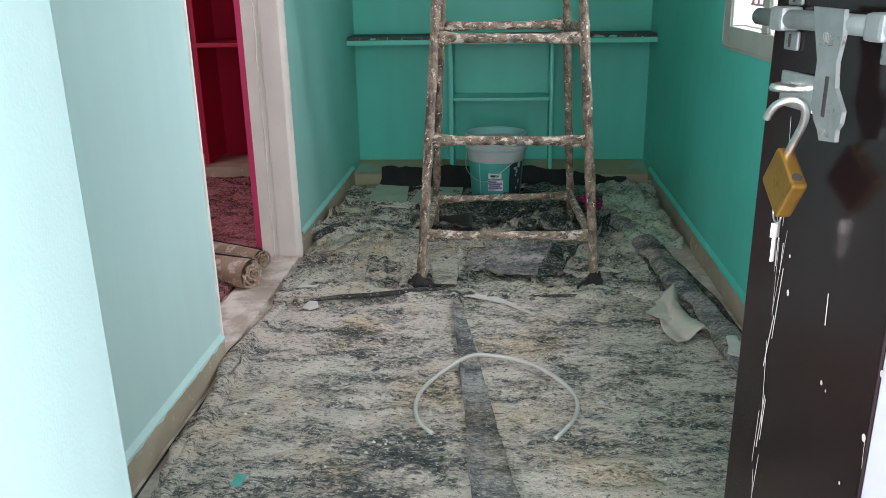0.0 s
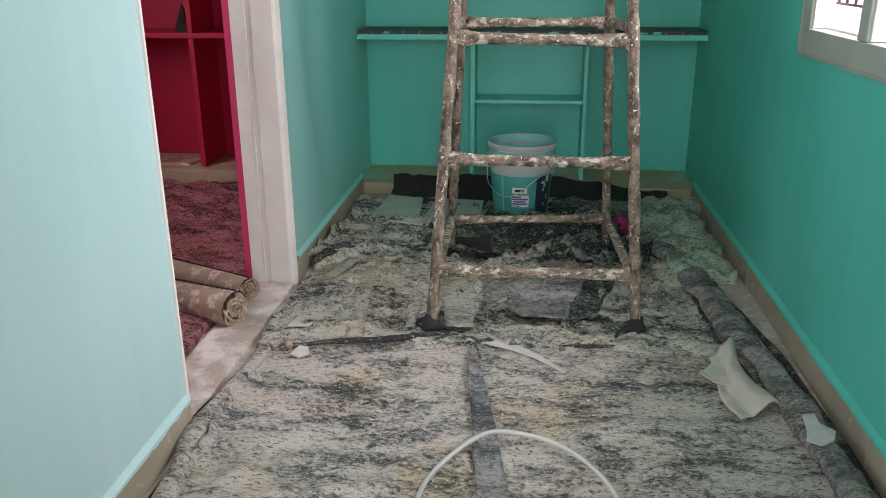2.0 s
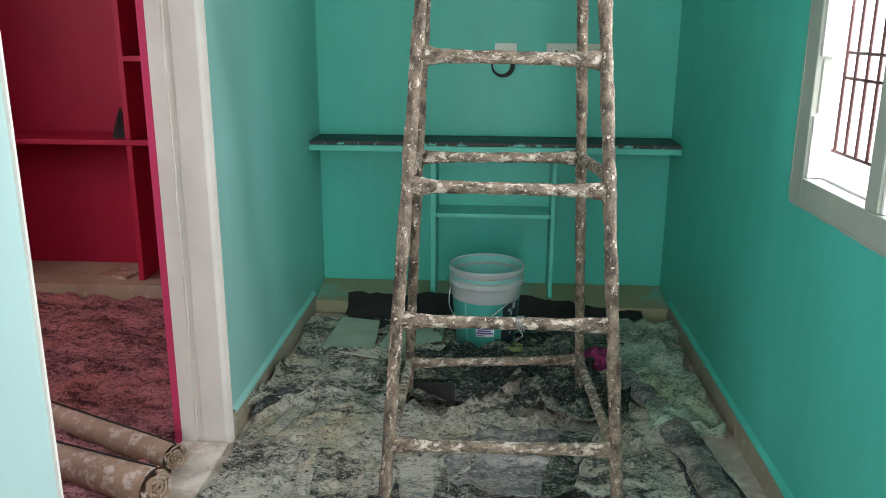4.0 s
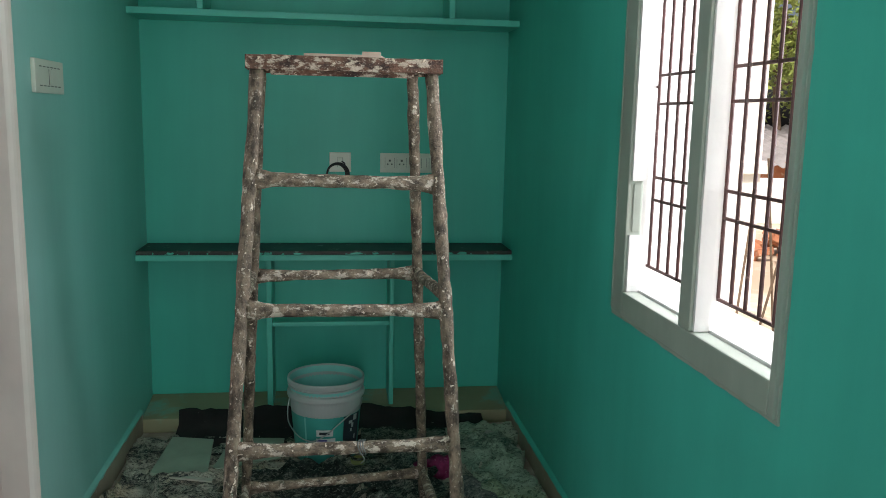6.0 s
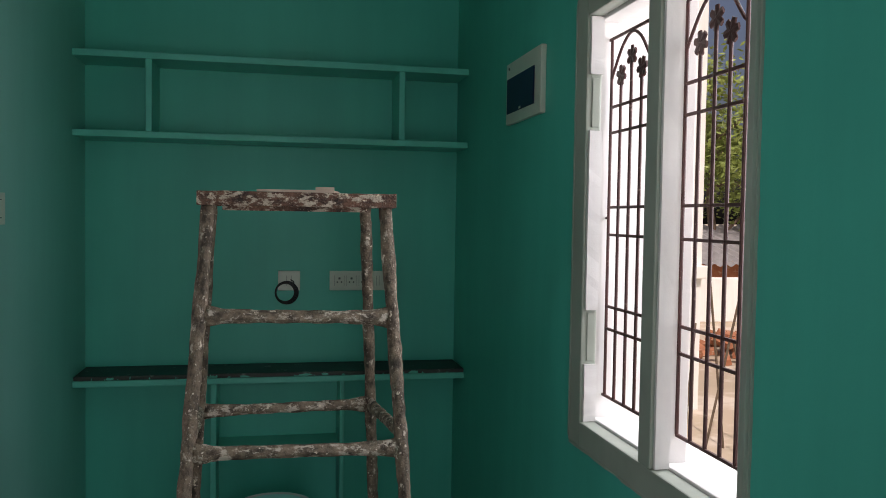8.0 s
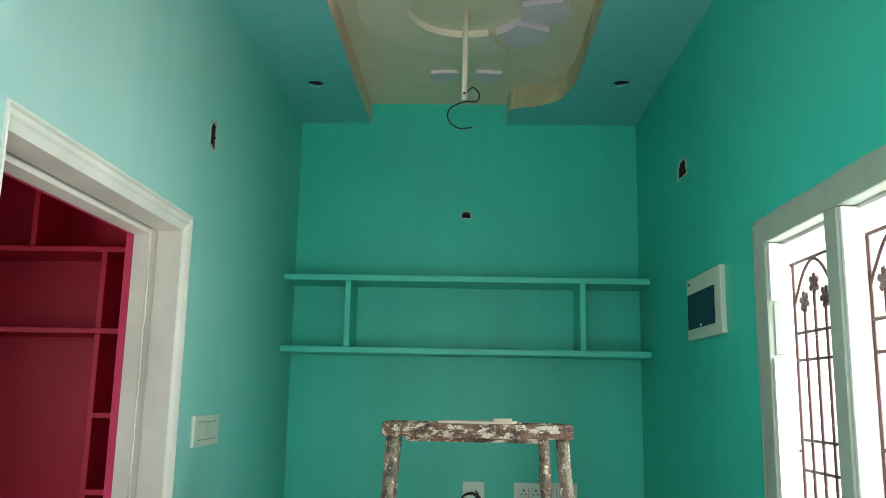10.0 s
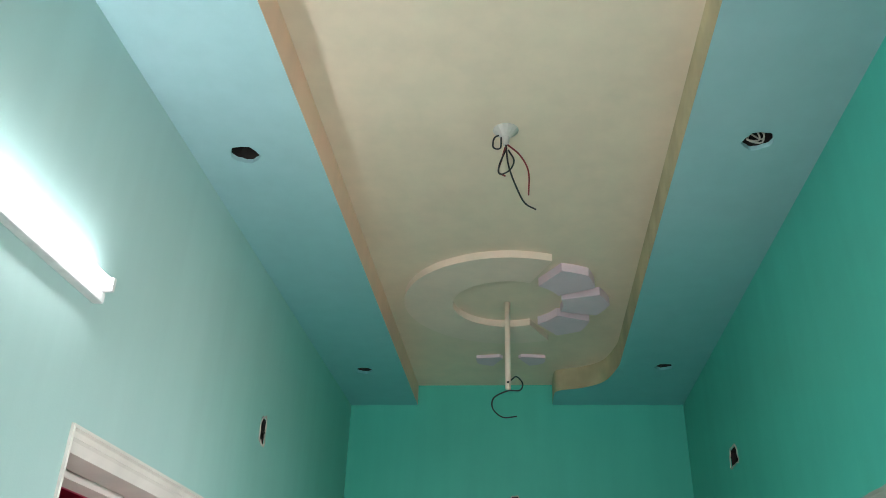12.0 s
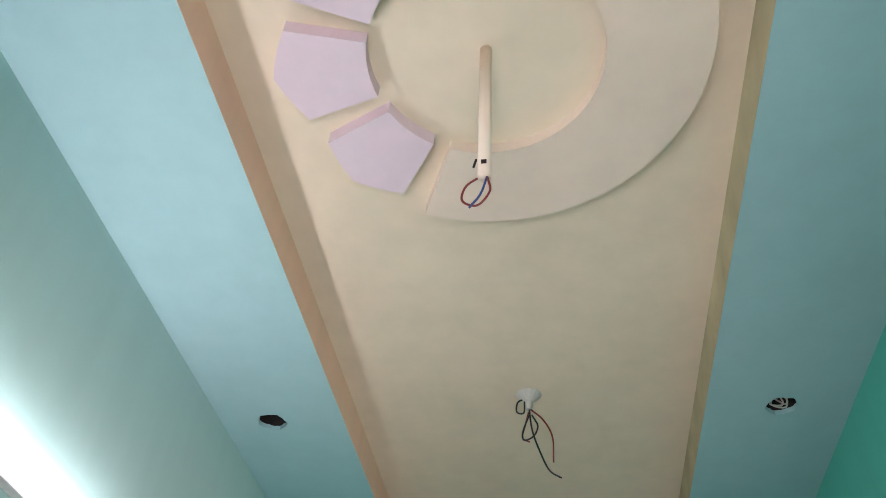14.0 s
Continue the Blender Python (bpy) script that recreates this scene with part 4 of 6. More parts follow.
def cavity(name, axis, x, y, z, w, h, d, label):
    c = thing(name, x, y, z, label, "wall hole", "wall holes")
    bm = cube(-w / 2 + 0.001, w / 2 - 0.001, 0.0012, d, -h / 2 + 0.001, h / 2 - 0.001)
    bmesh.ops.delete(bm, geom=[f for f in bm.faces if f.calc_center_median().y < 0.002], context="FACES")
    if axis == "y":
        bmesh.ops.rotate(bm, verts=bm.verts, cent=(0, 0, 0), matrix=Matrix.Rotation(radians(90 if x < 0 else -90), 3, "Z"))
    part("lining", bm, DARKVOID, c, "cavity lining with the hole's shade in its colour")
    bm = bmesh.new()
    pts = []
    for k in range(22):
        a = math.tau * k / 22
        r = 1.06 + 0.13 * math.sin(3 * a + w * 90) + 0.10 * math.sin(7 * a)
        u, v = r * w / 2 * max(-1, min(1, 1.25 * math.cos(a))), r * h / 2 * max(-1, min(1, 1.25 * math.sin(a)))
        pts.append((-0.001 if x > 0 else 0.001, u, v) if axis == "y" else (u, -0.001, v))
    tube(bm, pts + pts[:1], 0.0028, 5, False)
    part("broken_edge", bm, PLASTER, c)
    return c


cavity("wall_hole", "y", XL, 3.325, 2.33, 0.05, 0.08, 0.04, "broken open wire hole in the aqua wall")
cavity("wall_hole", "y", XR, 3.81, 2.375, 0.104, 0.061, 0.05, "empty dark box hole in the aqua wall")
cavity("wall_hole", "x", -0.015, YB, 2.37, 0.04, 0.03, 0.03, "small chipped hole in the aqua wall")
bm = bmesh.new()
for k, (u, v) in enumerate(((0.008, 0.022), (-0.006, 0.0), (0.006, -0.02), (0.0, 0.032))):
    tube(bm, smooth_path([(-0.03, u, v), (-0.004, u * 0.6, v), (0.006, -u, v - 0.008)], 4), 0.0035, 6)
stub = thing("wire_stub", XL, 3.325, 2.33, "short cut wires in a wall hole", "wire")
part("wire", bm, DARKVOID, stub)

# ---- tube light on the west wall ----
tl = thing("tube_light", XL, 1.59, 2.294, "lit white tube light on the aqua wall", "tube light")
part("batten", cube(0.0, 0.022, -0.615, 0.615, -0.028, -0.006, 0.003), LABEL_WHITE, tl, "white batten")
part("tube", line_tube((0.030, -0.605, 0.006), (0.030, 0.597, 0.006), 0.0125, 2, 14), TUBE, tl, "glowing tube")
for y in (-0.608, 0.60):
    part("end_cap", cube(0.014, 0.044, y - 0.006, y + 0.006, -0.009, 0.020, 0.004), LABEL_WHITE, tl)

# ---- fan rods and loose wires ----


def fan_rod(x, y, z1, label, wires):
    rod = thing("fan_rod", x, y, ZC, label, "fan rod", "fan rods")
    part("rod", line_tube((0, 0, 0), (0, 0, z1 - ZC), 0.0102, 2, 14), MOULD, rod, smooth=True)
    part("pin_hole", cube(-0.004, 0.004, -0.0112, -0.0098, z1 - ZC + 0.018, z1 - ZC + 0.026), DARKVOID, rod)
    for mat, pts, r in wires:
        part("wire", tube(bmesh.new(), smooth_path([(a, b, z1 - ZC + c) for a, b, c in pts], 7), r, 6), mat, rod, smooth=True)
    return rod


fan_rod(-0.022, 3.645, 2.572, "cream fan rod with a loose black wire", [
    (BLACKWIRE, [(0.008, 0, 0.03), (0.03, -0.005, 0.045), (0.052, -0.01, 0.018), (0.042, -0.01, -0.008), (0.0, -0.01, -0.01), (-0.05, -0.01, -0.035), (-0.055, -0.012, -0.075), (-0.02, -0.015, -0.108), (0.03, -0.015, -0.105)], 0.0028)])
fan_rod(-0.015, 1.505, 2.574, "cream fan rod with short red and blue wires", [
    (REDWIRE, [(0.0, 0, 0.005), (-0.027, 0.01, -0.006), (-0.034, 0.02, -0.026), (-0.012, 0.02, -0.038), (0.007, 0.01, -0.02), (0.004, 0, 0.0)], 0.0018),
    (BLUEWIRE, [(0.004, 0, 0.0), (-0.007, 0.012, -0.024), (-0.024, 0.022, -0.04)], 0.0018),
    (BLACKWIRE, [(-0.013, 0.004, 0.045), (-0.017, 0.006, 0.03)], 0.0020)])
lw = thing("ceiling_wires", 0.0, 2.557, ZC, "bunch of bare wires hanging from the cream ceiling", "wire")
part("patch", lathe(bmesh.new(), [(0.034, 0.0), (0.026, -0.007), (0.010, -0.022), (0.008, -0.045), (0.001, -0.046)], 0, 0, 14), WHITESCRAP, lw, "white plaster lump")
for mat, pts in ((BLACKWIRE, [(-0.012, 0, -0.012), (-0.03, 0.004, -0.02), (-0.033, 0.01, -0.045), (-0.015, 0.01, -0.048), (-0.012, 0.0, -0.02)]),
                 (BLACKWIRE, [(0.0, 0, -0.045), (0.006, 0.0, -0.11), (0.026, -0.002, -0.18), (0.045, -0.004, -0.225), (0.072, -0.004, -0.245)]),
                 (REDWIRE, [(0.004, 0, -0.045), (0.036, 0.0, -0.08), (0.056, 0.0, -0.13), (0.055, 0.0, -0.20)]),
                 (BLACKWIRE, [(0.0, 0, -0.06), (-0.018, 0, -0.11), (-0.016, 0, -0.135), (0.008, 0, -0.125), (0.020, 0, -0.095), (0.006, 0, -0.062)]),
                 (REDWIRE, [(-0.002, 0.004, -0.05), (-0.012, 0.004, -0.09), (-0.02, 0.004, -0.125), (-0.002, 0.006, -0.138)])):
    part("wire", tube(bmesh.new(), smooth_path(pts, 6), 0.0023, 6), mat, lw, smooth=True)

# ---- four-legged steel ladder stand ----
ladder = thing("ladder", 0.03, 3.15, 0, "steel pipe step stand caked with paint splashes", "ladder")
LO = Vector((0.03, 3.15, 0))
FEET = {"fl": ((-0.275, 2.790, 0.012), (-0.182, 3.020, 1.445)), "fr": ((0.335, 2.828, 0.012), (0.243, 3.020, 1.445)),
        "bl": ((-0.282, 3.470, 0.012), (-0.187, 3.150, 1.445)), "br": ((0.305, 3.545, 0.012), (0.208, 3.150, 1.445))}


def leg_at(key, z):
    a, b = Vector(FEET[key][0]), Vector(FEET[key][1])
    return a.lerp(b, (z - a.z) / (b.z - a.z)) - LO


def lumpy(pts, r, seed, flat=0.0, sides=12):
    """A pipe with drips and crusts; flat: how far its ends are hammered flat."""
    bm = bmesh.new()
    n = len(pts) - 1
    rings_r = lambda f: (r * (1 + 0.06 * math.sin(40 * f + seed) + 0.05 * noise.noise(Vector((f * 30, seed, 0)))) * (1 - 0.25 * flat * (abs(2 * f - 1) ** 6)),
                         r * (1 + 0.06 * math.sin(31 * f + seed) + 0.05 * noise.noise(Vector((f * 26, seed, 4)))) * (1 + 0.5 * flat * (abs(2 * f - 1) ** 5)))
    tube(bm, pts, rings_r, sides)
    for v in bm.verts:
        d = noise.noise(v.co * 55 + Vector((seed, 0, 0)))
        v.co += Vector((d, noise.noise(v.co * 55 + Vector((0, seed, 3))), 0.3 * d)) * 0.0026
    return bm


for i, key in enumerate(("fl", "fr", "bl", "br")):
    a, b = leg_at(key, 0.012), leg_at(key, 1.445)
    part("leg", lumpy([a.lerp(b, k / 70) for k in range(71)], 0.0166 if key[0] == "f" else 0.0156, i * 3.1), RUST, ladder, smooth=True)


def rung(name, a, b, r, seed, flat=1.0, mat=RUST_RUNG):
    part(name, lumpy([a.lerp(b, k / 34) for k in range(35)], r, seed, flat), mat, ladder, smooth=True)


for i, z in enumerate((0.208, 0.532, 0.868, 1.182)):
    rung("rung", leg_at("fl", z) + Vector((0.012, 0, 0)), leg_at("fr", z - 0.008) - Vector((0.012, 0, 0)), 0.0158, i + 11, 1.35)
for i, z in enumerate((0.172, 0.885)):
    rung("rear_rung", leg_at("bl", z) + Vector((0.012, 0, 0)), leg_at("br", z) - Vector((0.012, 0, 0)), 0.0148, i + 21, 1.2, RUST_RUNG)
    for k, (a, b) in enumerate((("fl", "bl"), ("fr", "br"))):
        rung("side_rung", leg_at(a, z + 0.01) + Vector((0, 0.012, 0)), leg_at(b, z) - Vector((0, 0.012, 0)), 0.0150, i + 31 + k)
bm = bmesh.new()
mid = leg_at("fl", 0.532).lerp(leg_at("fr", 0.524), 0.56)
for q in range(3):
    ring = [mid + Vector((0.006 * q + 0.004 * math.sin(2 * a), 0.0185 * math.cos(a), 0.0185 * math.sin(a))) for a in (math.tau * w / 16 for w in range(17))]
    tube(bm, ring, 0.0016, 5, False)
tube(bm, smooth_path([mid + Vector((0.0, -0.018, -0.004)), mid + Vector((0.012, -0.022, -0.022)), mid + Vector((0.004, -0.020, -0.034))], 4), 0.0014, 5)
part("wire_tie", bm, HASP, ladder, "thin wire wound round the rung", smooth=True)
TOPZ = 1.448
rng = random.Random(17)
for x0, x1, y0, y1, z0, z1 in ((-0.208, 0.268, 2.992, 2.998, -0.004, 0.030), (-0.208, 0.268, 3.172, 3.178, -0.004, 0.030), (-0.208, -0.202, 2.9985, 3.1715, -0.004, 0.030), (0.262, 0.268, 2.9985, 3.1715, -0.004, 0.030),
                               (-0.2015, 0.2615, 2.9985, 3.028, 0.020, 0.026), (-0.2015, 0.2615, 3.142, 3.1715, 0.020, 0.026)):
    bm = cube(x0 - 0.03, x1 - 0.03, y0 - 3.15, y1 - 3.15, TOPZ + z0, TOPZ + z1, 0.0012)
    bmesh.ops.subdivide_edges(bm, edges=[e for e in bm.edges if e.calc_length() > 0.12], cuts=24)
    for v in bm.verts:
        v.co.z += 0.0016 * noise.noise(v.co * 40) + (0.004 * noise.noise(Vector((v.co.x * 60, 3, 0))) if v.co.z < TOPZ + 0.005 else 0)
    part("angle_iron", bm, RUST_TOP, ladder, "rusty angle iron")
part("top_plate", cube(-0.2005 - 0.03, 0.2605 - 0.03, 3.0285 - 3.15, 3.1415 - 3.15, TOPZ + 0.012, TOPZ + 0.026, 0.002), RUST_TOP, ladder, "rusty paint-stained top plate")
part("top_bar", cube(-0.15 - 0.03, 0.2 - 0.03, 3.012 - 3.15, 3.024 - 3.15, TOPZ - 0.016, TOPZ + 0.0195, 0.002), RUST_TOP, ladder, "rusty bar under the top")
bm = prism(bmesh.new(), [(-0.10, -0.150), (0.085, -0.154), (0.105, -0.05), (-0.08, -0.04)], TOPZ + 0.0305, TOPZ + 0.036)
part("plank", bm, PLY, ladder, "thin plywood offcut")
bm = prism(bmesh.new(), [(0.040, -0.148), (0.085, -0.150), (0.088, -0.11), (0.042, -0.105)], TOPZ + 0.0362, TOPZ + 0.044)
part("plank", bm, PLY, ladder, "small plywood chip")
for i, key in enumerate(("fl", "fr", "bl", "br")):
    c = leg_at(key, 0.012)
    bm = bmesh.new()
    bmesh.ops.create_icosphere(bm, subdivisions=3, radius=1.0)
    for v in bm.verts:
        k = 1 + 0.45 * noise.noise(v.co * 2.6 + Vector((i * 7.0, 0, 0)))
        v.co = Vector((v.co.x * 0.027 * k, v.co.y * 0.026 * k, v.co.z * 0.034 * k)) + Vector((c.x, c.y, 0.042))
        v.co.z = max(0.003, v.co.z)
    part("rag_foot", bm, BLACKFELT, ladder, "dark rag tied round the foot", smooth=True)
    bm = bmesh.new()
    for k in range(2):
        a = 1.3 * i + 2.2 * k
        q = Vector((c.x, c.y, 0))
        tube(bm, smooth_path([q + Vector((0.02 * math.cos(a), 0.02 * math.sin(a), 0.05)), q + Vector((0.055 * math.cos(a), 0.05 * math.sin(a), 0.035)), q + Vector((0.085 * math.cos(a + 0.4), 0.06 * math.sin(a + 0.4), 0.03))], 4), lambda f: (0.008 * (1 - 0.4 * f), 0.005), 7)
    part("rag_tail", bm, BLACKFELT, ladder, "loose rag end", smooth=True)

# ---- paint pail ----
BX, BY = -0.026, 4.015
pail = thing("paint_pail", BX, BY, 0, "white and aqua plastic paint pail without a lid", "bucket")
ZB = 0.030
part("body", lathe(bmesh.new(), [(0.002, ZB), (0.112, ZB), (0.117, ZB + 0.006), (0.1335, 0.226), (0.1335, 0.229)], 0, 0, 56), AQUA_PLASTIC, pail, "aqua printed side", smooth=True)
collar = [(0.1330, 0.222), (0.1345, 0.228), (0.1375, 0.272), (0.1385, 0.277), (0.1470, 0.280), (0.1485, 0.285), (0.1480, 0.296), (0.1455, 0.302), (0.1365, 0.304),
          (0.1365, 0.320), (0.1455, 0.3215), (0.1460, 0.3260), (0.1400, 0.3275), (0.1400, 0.3335), (0.1470, 0.335), (0.1475, 0.345), (0.1460, 0.351), (0.1425, 0.352), (0.1395, 0.349), (0.1385, 0.335)]
part("collar", lathe(bmesh.new(), collar, 0, 0, 64), WHITE_PLASTIC, pail, "greyish white ribbed rim", smooth=False)
part("inside", lathe(bmesh.new(), [(0.1388, 0.345), (0.130, 0.20), (0.114, 0.05), (0.001, 0.048)], 0, 0, 56), AQUA_FILM, pail, "inside coated with dried aqua paint", smooth=True)


def band(a0, a1, z0, z1, proud=0.0012, n=10):
    """A printed patch that follows the pail's round side."""
    bm, prev = bmesh.new(), None
    for k in range(n + 1):
        a = radians(a0 + (a1 - a0) * k / n)
        row = []
        for z in (z0, z1):
            r = 0.117 + (0.1335 - 0.117) * (z - 0.036) / 0.190 + proud
            row.append(bm.verts.new((r * math.cos(a), r * math.sin(a), z)))
        if prev:
            bm.faces.new((prev[0], row[0], row[1], prev[1]))
        prev = row
    return bm


part("label", band(-60, -22, 0.050, 0.221), LABEL_DARK, pail, "dark printed side panel")
part("label", band(-106, -78, 0.150, 0.176), LABEL_WHITE, pail, "white label strip")
part("label", band(-107, -74, 0.090, 0.142), LABEL_WHITE, pail, "white label block")
for z0, z1, a0, a1, mt in ((0.158, 0.168, -101, -84, LABEL_DARK), (0.131, 0.138, -106, -88, LABEL_BLUE), (0.121, 0.128, -106, -76, LABEL_BLUE), (0.111, 0.118, -104, -80, LABEL_BLUE), (0.101, 0.108, -106, -76, LABEL_BLUE), (0.093, 0.097, -106, -90, LABEL_BLUE)):
    part("print_line", band(a0, a1, z0, z1, 0.0022), mt, pail)
part("seam_line", band(-127, -124, 0.045, 0.221, 0.0018, 2), AQUA_FILM, pail, "pale upright print line")
for k, (a, z, s) in enumerate(((-50, 0.188, 8), (-44, 0.170, 5), (-40, 0.196, 9), (-46, 0.155, 4), (-36, 0.12, 4), (-76, 0.052, 8), (-42, 0.09, 4))):
    part("paint_drip", band(a, a + s, z, z + 0.012 + 0.006 * (k % 3), 0.0024, 4), WHITE_PLASTIC, pail, "white paint drip")
handle = smooth_path([(0.139, -0.02, 0.262), (0.125, -0.085, 0.250), (0.075, -0.135, 0.225), (0.035, -0.150, 0.195), (0.0, -0.150, 0.165), (-0.05, -0.143, 0.140), (-0.10, -0.115, 0.150), (-0.140, -0.04, 0.175), (-0.146, -0.01, 0.22), (-0.139, 0.0, 0.262)], 8)
part("handle", tube(bmesh.new(), handle, 0.0024, 7), WIRE_STEEL, pail, "thin wire handle", smooth=True)

cup = thing("cup", 0.092, 3.868, 0.024, "small olive plastic cup on the drop cloth", "cup")
part("cup", lathe(bmesh.new(), [(0.002, 0.0), (0.022, 0.0), (0.028, 0.045), (0.025, 0.046), (0.019, 0.006), (0.001, 0.006)], 0, 0, 20), OLIVE, cup, smooth=True)
bag = thing("mesh_bag", 0.400, 3.80, 0.008, "crumpled magenta mesh bag on the drop cloth", "bag")
bm = bmesh.new()
bmesh.ops.create_icosphere(bm, subdivisions=4, radius=1.0)
for v in bm.verts:
    k = 1 + 0.30 * noise.noise(v.co * 2.2) + 0.10 * noise.noise(v.co * 7)
    v.co = Vector((v.co.x * 0.062 * k, v.co.y * 0.055 * k, max(-0.92, v.co.z) * 0.044 * k + 0.042))
part("bag", bm, MAGENTA, bag, smooth=True)
bm = bmesh.new()
bmesh.ops.create_icosphere(bm, subdivisions=3, radius=1.0)
for v in bm.verts:
    k = 1 + 0.35 * noise.noise(v.co * 2.6 + Vector((4, 0, 0)))
    v.co = Vector((v.co.x * 0.04 * k - 0.085, v.co.y * 0.03 * k + 0.02, max(-0.9, v.co.z) * 0.03 * k + 0.028))
part("tail", bm, MAGENTA, bag, smooth=True)

# ---- drop cloths and clutter on the floor ----
def cloth_piece(outline, base, amp, mat, label, seed, scale=7.0, curl=0.0, name="drop_cloth", category="drop cloth", rings=16, crease=0.0):
    """A torn piece of cloth inside a rounded outline: creased, with a ragged and slightly curled rim."""
    loop = [Vector(p) for p in outline]
    cen = sum(loop, Vector((0, 0))) / len(loop)
    rim = []
    for a, b in zip(loop, loop[1:] + loop[:1]):
        m = max(3, int((b - a).length / 0.012))
        rim += [a.lerp(b, q / m) for q in range(m)]
    rim = [p + (p - cen).normalized() * (0.010 * fbm(p.x, p.y, 14.0, seed) + 0.005 * fbm(p.x, p.y, 50.0, seed)) for p in rim]
    bm, rows = bmesh.new(), []
    for r in range(1, rings + 1):
        f = r / rings
        row = []
        for p in rim:
            q = cen.lerp(p, f)
            ridge = max(0.0, 1 - 3.5 * abs(fbm(q.x, q.y * 1.3, scale * 0.6, seed + 3))) ** 1.4
            z = base + amp * ridge + amp * 0.4 * (fbm(q.x, q.y, scale * 2.5, seed + 5) + 0.5) + crease * max(0.0, 1 - 5 * abs(fbm(q.x * 1.4, q.y, scale * 0.4, seed + 8))) ** 2
            z += curl * max(0.0, (f - 0.8) / 0.2) ** 2 * (0.5 + fbm(p.x, p.y, 7.0, seed + 6))
            row.append(bm.verts.new((q.x, q.y, max(0.008, z))))
        rows.append(row)
    top = bm.verts.new((cen.x, cen.y, base + amp * 0.5))
    n = len(rim)
    for q in range(n):
        bm.faces.new((top, rows[0][q], rows[0][(q + 1) % n]))
    for a, b in zip(rows, rows[1:]):
        for q in range(n):
            bm.faces.new((a[q], b[q], b[(q + 1) % n], a[(q + 1) % n]))
    ob = solid(name, bm, mat, label, category, smooth=True)
    ob.modifiers.new("thickness", "SOLIDIFY").thickness = 0.004
    return ob


def strip_line(y):
    return -0.143 + 0.118 * (2.70 - y) / 0.88


crumple("drop_cloth", -0.745, -0.085, 0.12, 2.735, 0.004, 0.013, FELT, "grey felt drop cloth crusted with white paint dust", "drop cloth", 8.0, 2.0, 0.016, 0.05,
        [(-0.70, 2.66, -0.30, 2.715, 0.022, 0.028), (-0.30, 2.715, -0.12, 2.70, 0.02, 0.02), (-0.73, 0.2, -0.74, 2.6, 0.045, 0.026), (-0.60, 1.0, -0.62, 2.4, 0.05, 0.008), (-0.5, 2.0, -0.2, 2.05, 0.04, 0.008)],
        sides=(lambda y: -0.748 - 0.022 * max(0, y - 1.6) + 0.012 * fbm(y, 0.4, 3.0, 6.0), lambda y: strip_line(y) - 0.003))
crumple("drop_cloth", -0.075, 0.715, 0.12, 2.785, 0.004, 0.012, FELT, "grey felt drop cloth crusted with cream paint dust", "drop cloth", 8.0, 5.0, 0.016, 0.05,
        [(0.0, 2.77, 0.62, 2.78, 0.02, 0.014), (0.15, 2.3, 0.5, 2.36, 0.05, 0.010), (0.1, 1.7, 0.6, 1.8, 0.05, 0.010)],
        sides=(lambda y: strip_line(y) + 0.003, lambda y: 0.70 + 0.012 * fbm(y, 0.4, 3.0, 8.0)))
back = crumple("drop_cloth", -0.775, 0.60, 2.72, 4.25, 0.006, 0.026, FELT_B, "wrinkled grey felt drop cloth stained with paint", "drop cloth", 7.0, 9.0, 0.0105, 0.04,
               [(-0.128, 3.364, 0.097, 3.613, 0.05, 0.040), (0.097, 3.613, 0.311, 3.816, 0.05, 0.034), (-0.26, 3.412, -0.154, 3.149, 0.03, 0.020), (-0.154, 3.149, -0.147, 2.806, 0.025, 0.016),
                (0.022, 3.489, 0.167, 3.378, 0.04, 0.036), (0.167, 3.378, 0.128, 3.182, 0.03, 0.028), (0.175, 3.118, 0.122, 2.865, 0.03, 0.026), (0.256, 3.128, 0.217, 2.863, 0.025, 0.020),
                (-0.132, 2.892, -0.034, 3.06, 0.03, 0.018), (-0.034, 3.06, 0.193, 3.155, 0.03, 0.020), (-0.62, 3.847, -0.426, 3.841, 0.035, 0.026), (-0.308, 3.744, 0.139, 3.796, 0.04, 0.030),
                (-0.572, 3.609, -0.537, 2.968, 0.02, 0.011), (-0.46, 3.55, -0.44, 2.95, 0.02, 0.010), (-0.74, 3.34, -0.60, 3.46, 0.04, 0.034), (0.36, 3.55, 0.46, 3.15, 0.04, 0.030), (0.30, 3.30, 0.44, 3.02, 0.03, 0.024), (-0.45, 3.62, -0.28, 3.50, 0.03, 0.026)], crease=0.016)
# Hem tube coloured dark to draw the shadow line under the raised edge.
hem = smooth_path([(-0.66, 2.655, 0.022), (-0.56, 2.676, 0.030), (-0.413, 2.695, 0.034), (-0.32, 2.722, 0.036), (-0.25, 2.753, 0.034), (-0.19, 2.772, 0.024)], 8)
part("rolled_hem", tube(bmesh.new(), hem, lambda f: (0.006 + 0.007 * math.sin(math.pi * min(1, f * 1.1)) + 0.002 * math.sin(31 * f), 0.004 + 0.005 * math.sin(math.pi * f)), 9), FELT_D, back, "curled hem along the seam, darkened for its shadow line", smooth=True)
hem = smooth_path([(-0.775, 3.30, 0.03), (-0.735, 3.36, 0.05), (-0.69, 3.43, 0.05), (-0.63, 3.47, 0.035)], 8)
part("rolled_hem", tube(bmesh.new(), hem, lambda f: (0.007 + 0.016 * math.sin(math.pi * f), 0.006 + 0.012 * math.sin(math.pi * f)), 9), FELT_D, back, "dark curled corner by the doorway", smooth=True)
hem = smooth_path([(-0.10, 2.748, 0.014), (0.064, 2.728, 0.018), (0.16, 2.74, 0.018), (0.258, 2.752, 0.016), (0.40, 2.765, 0.014)], 8)
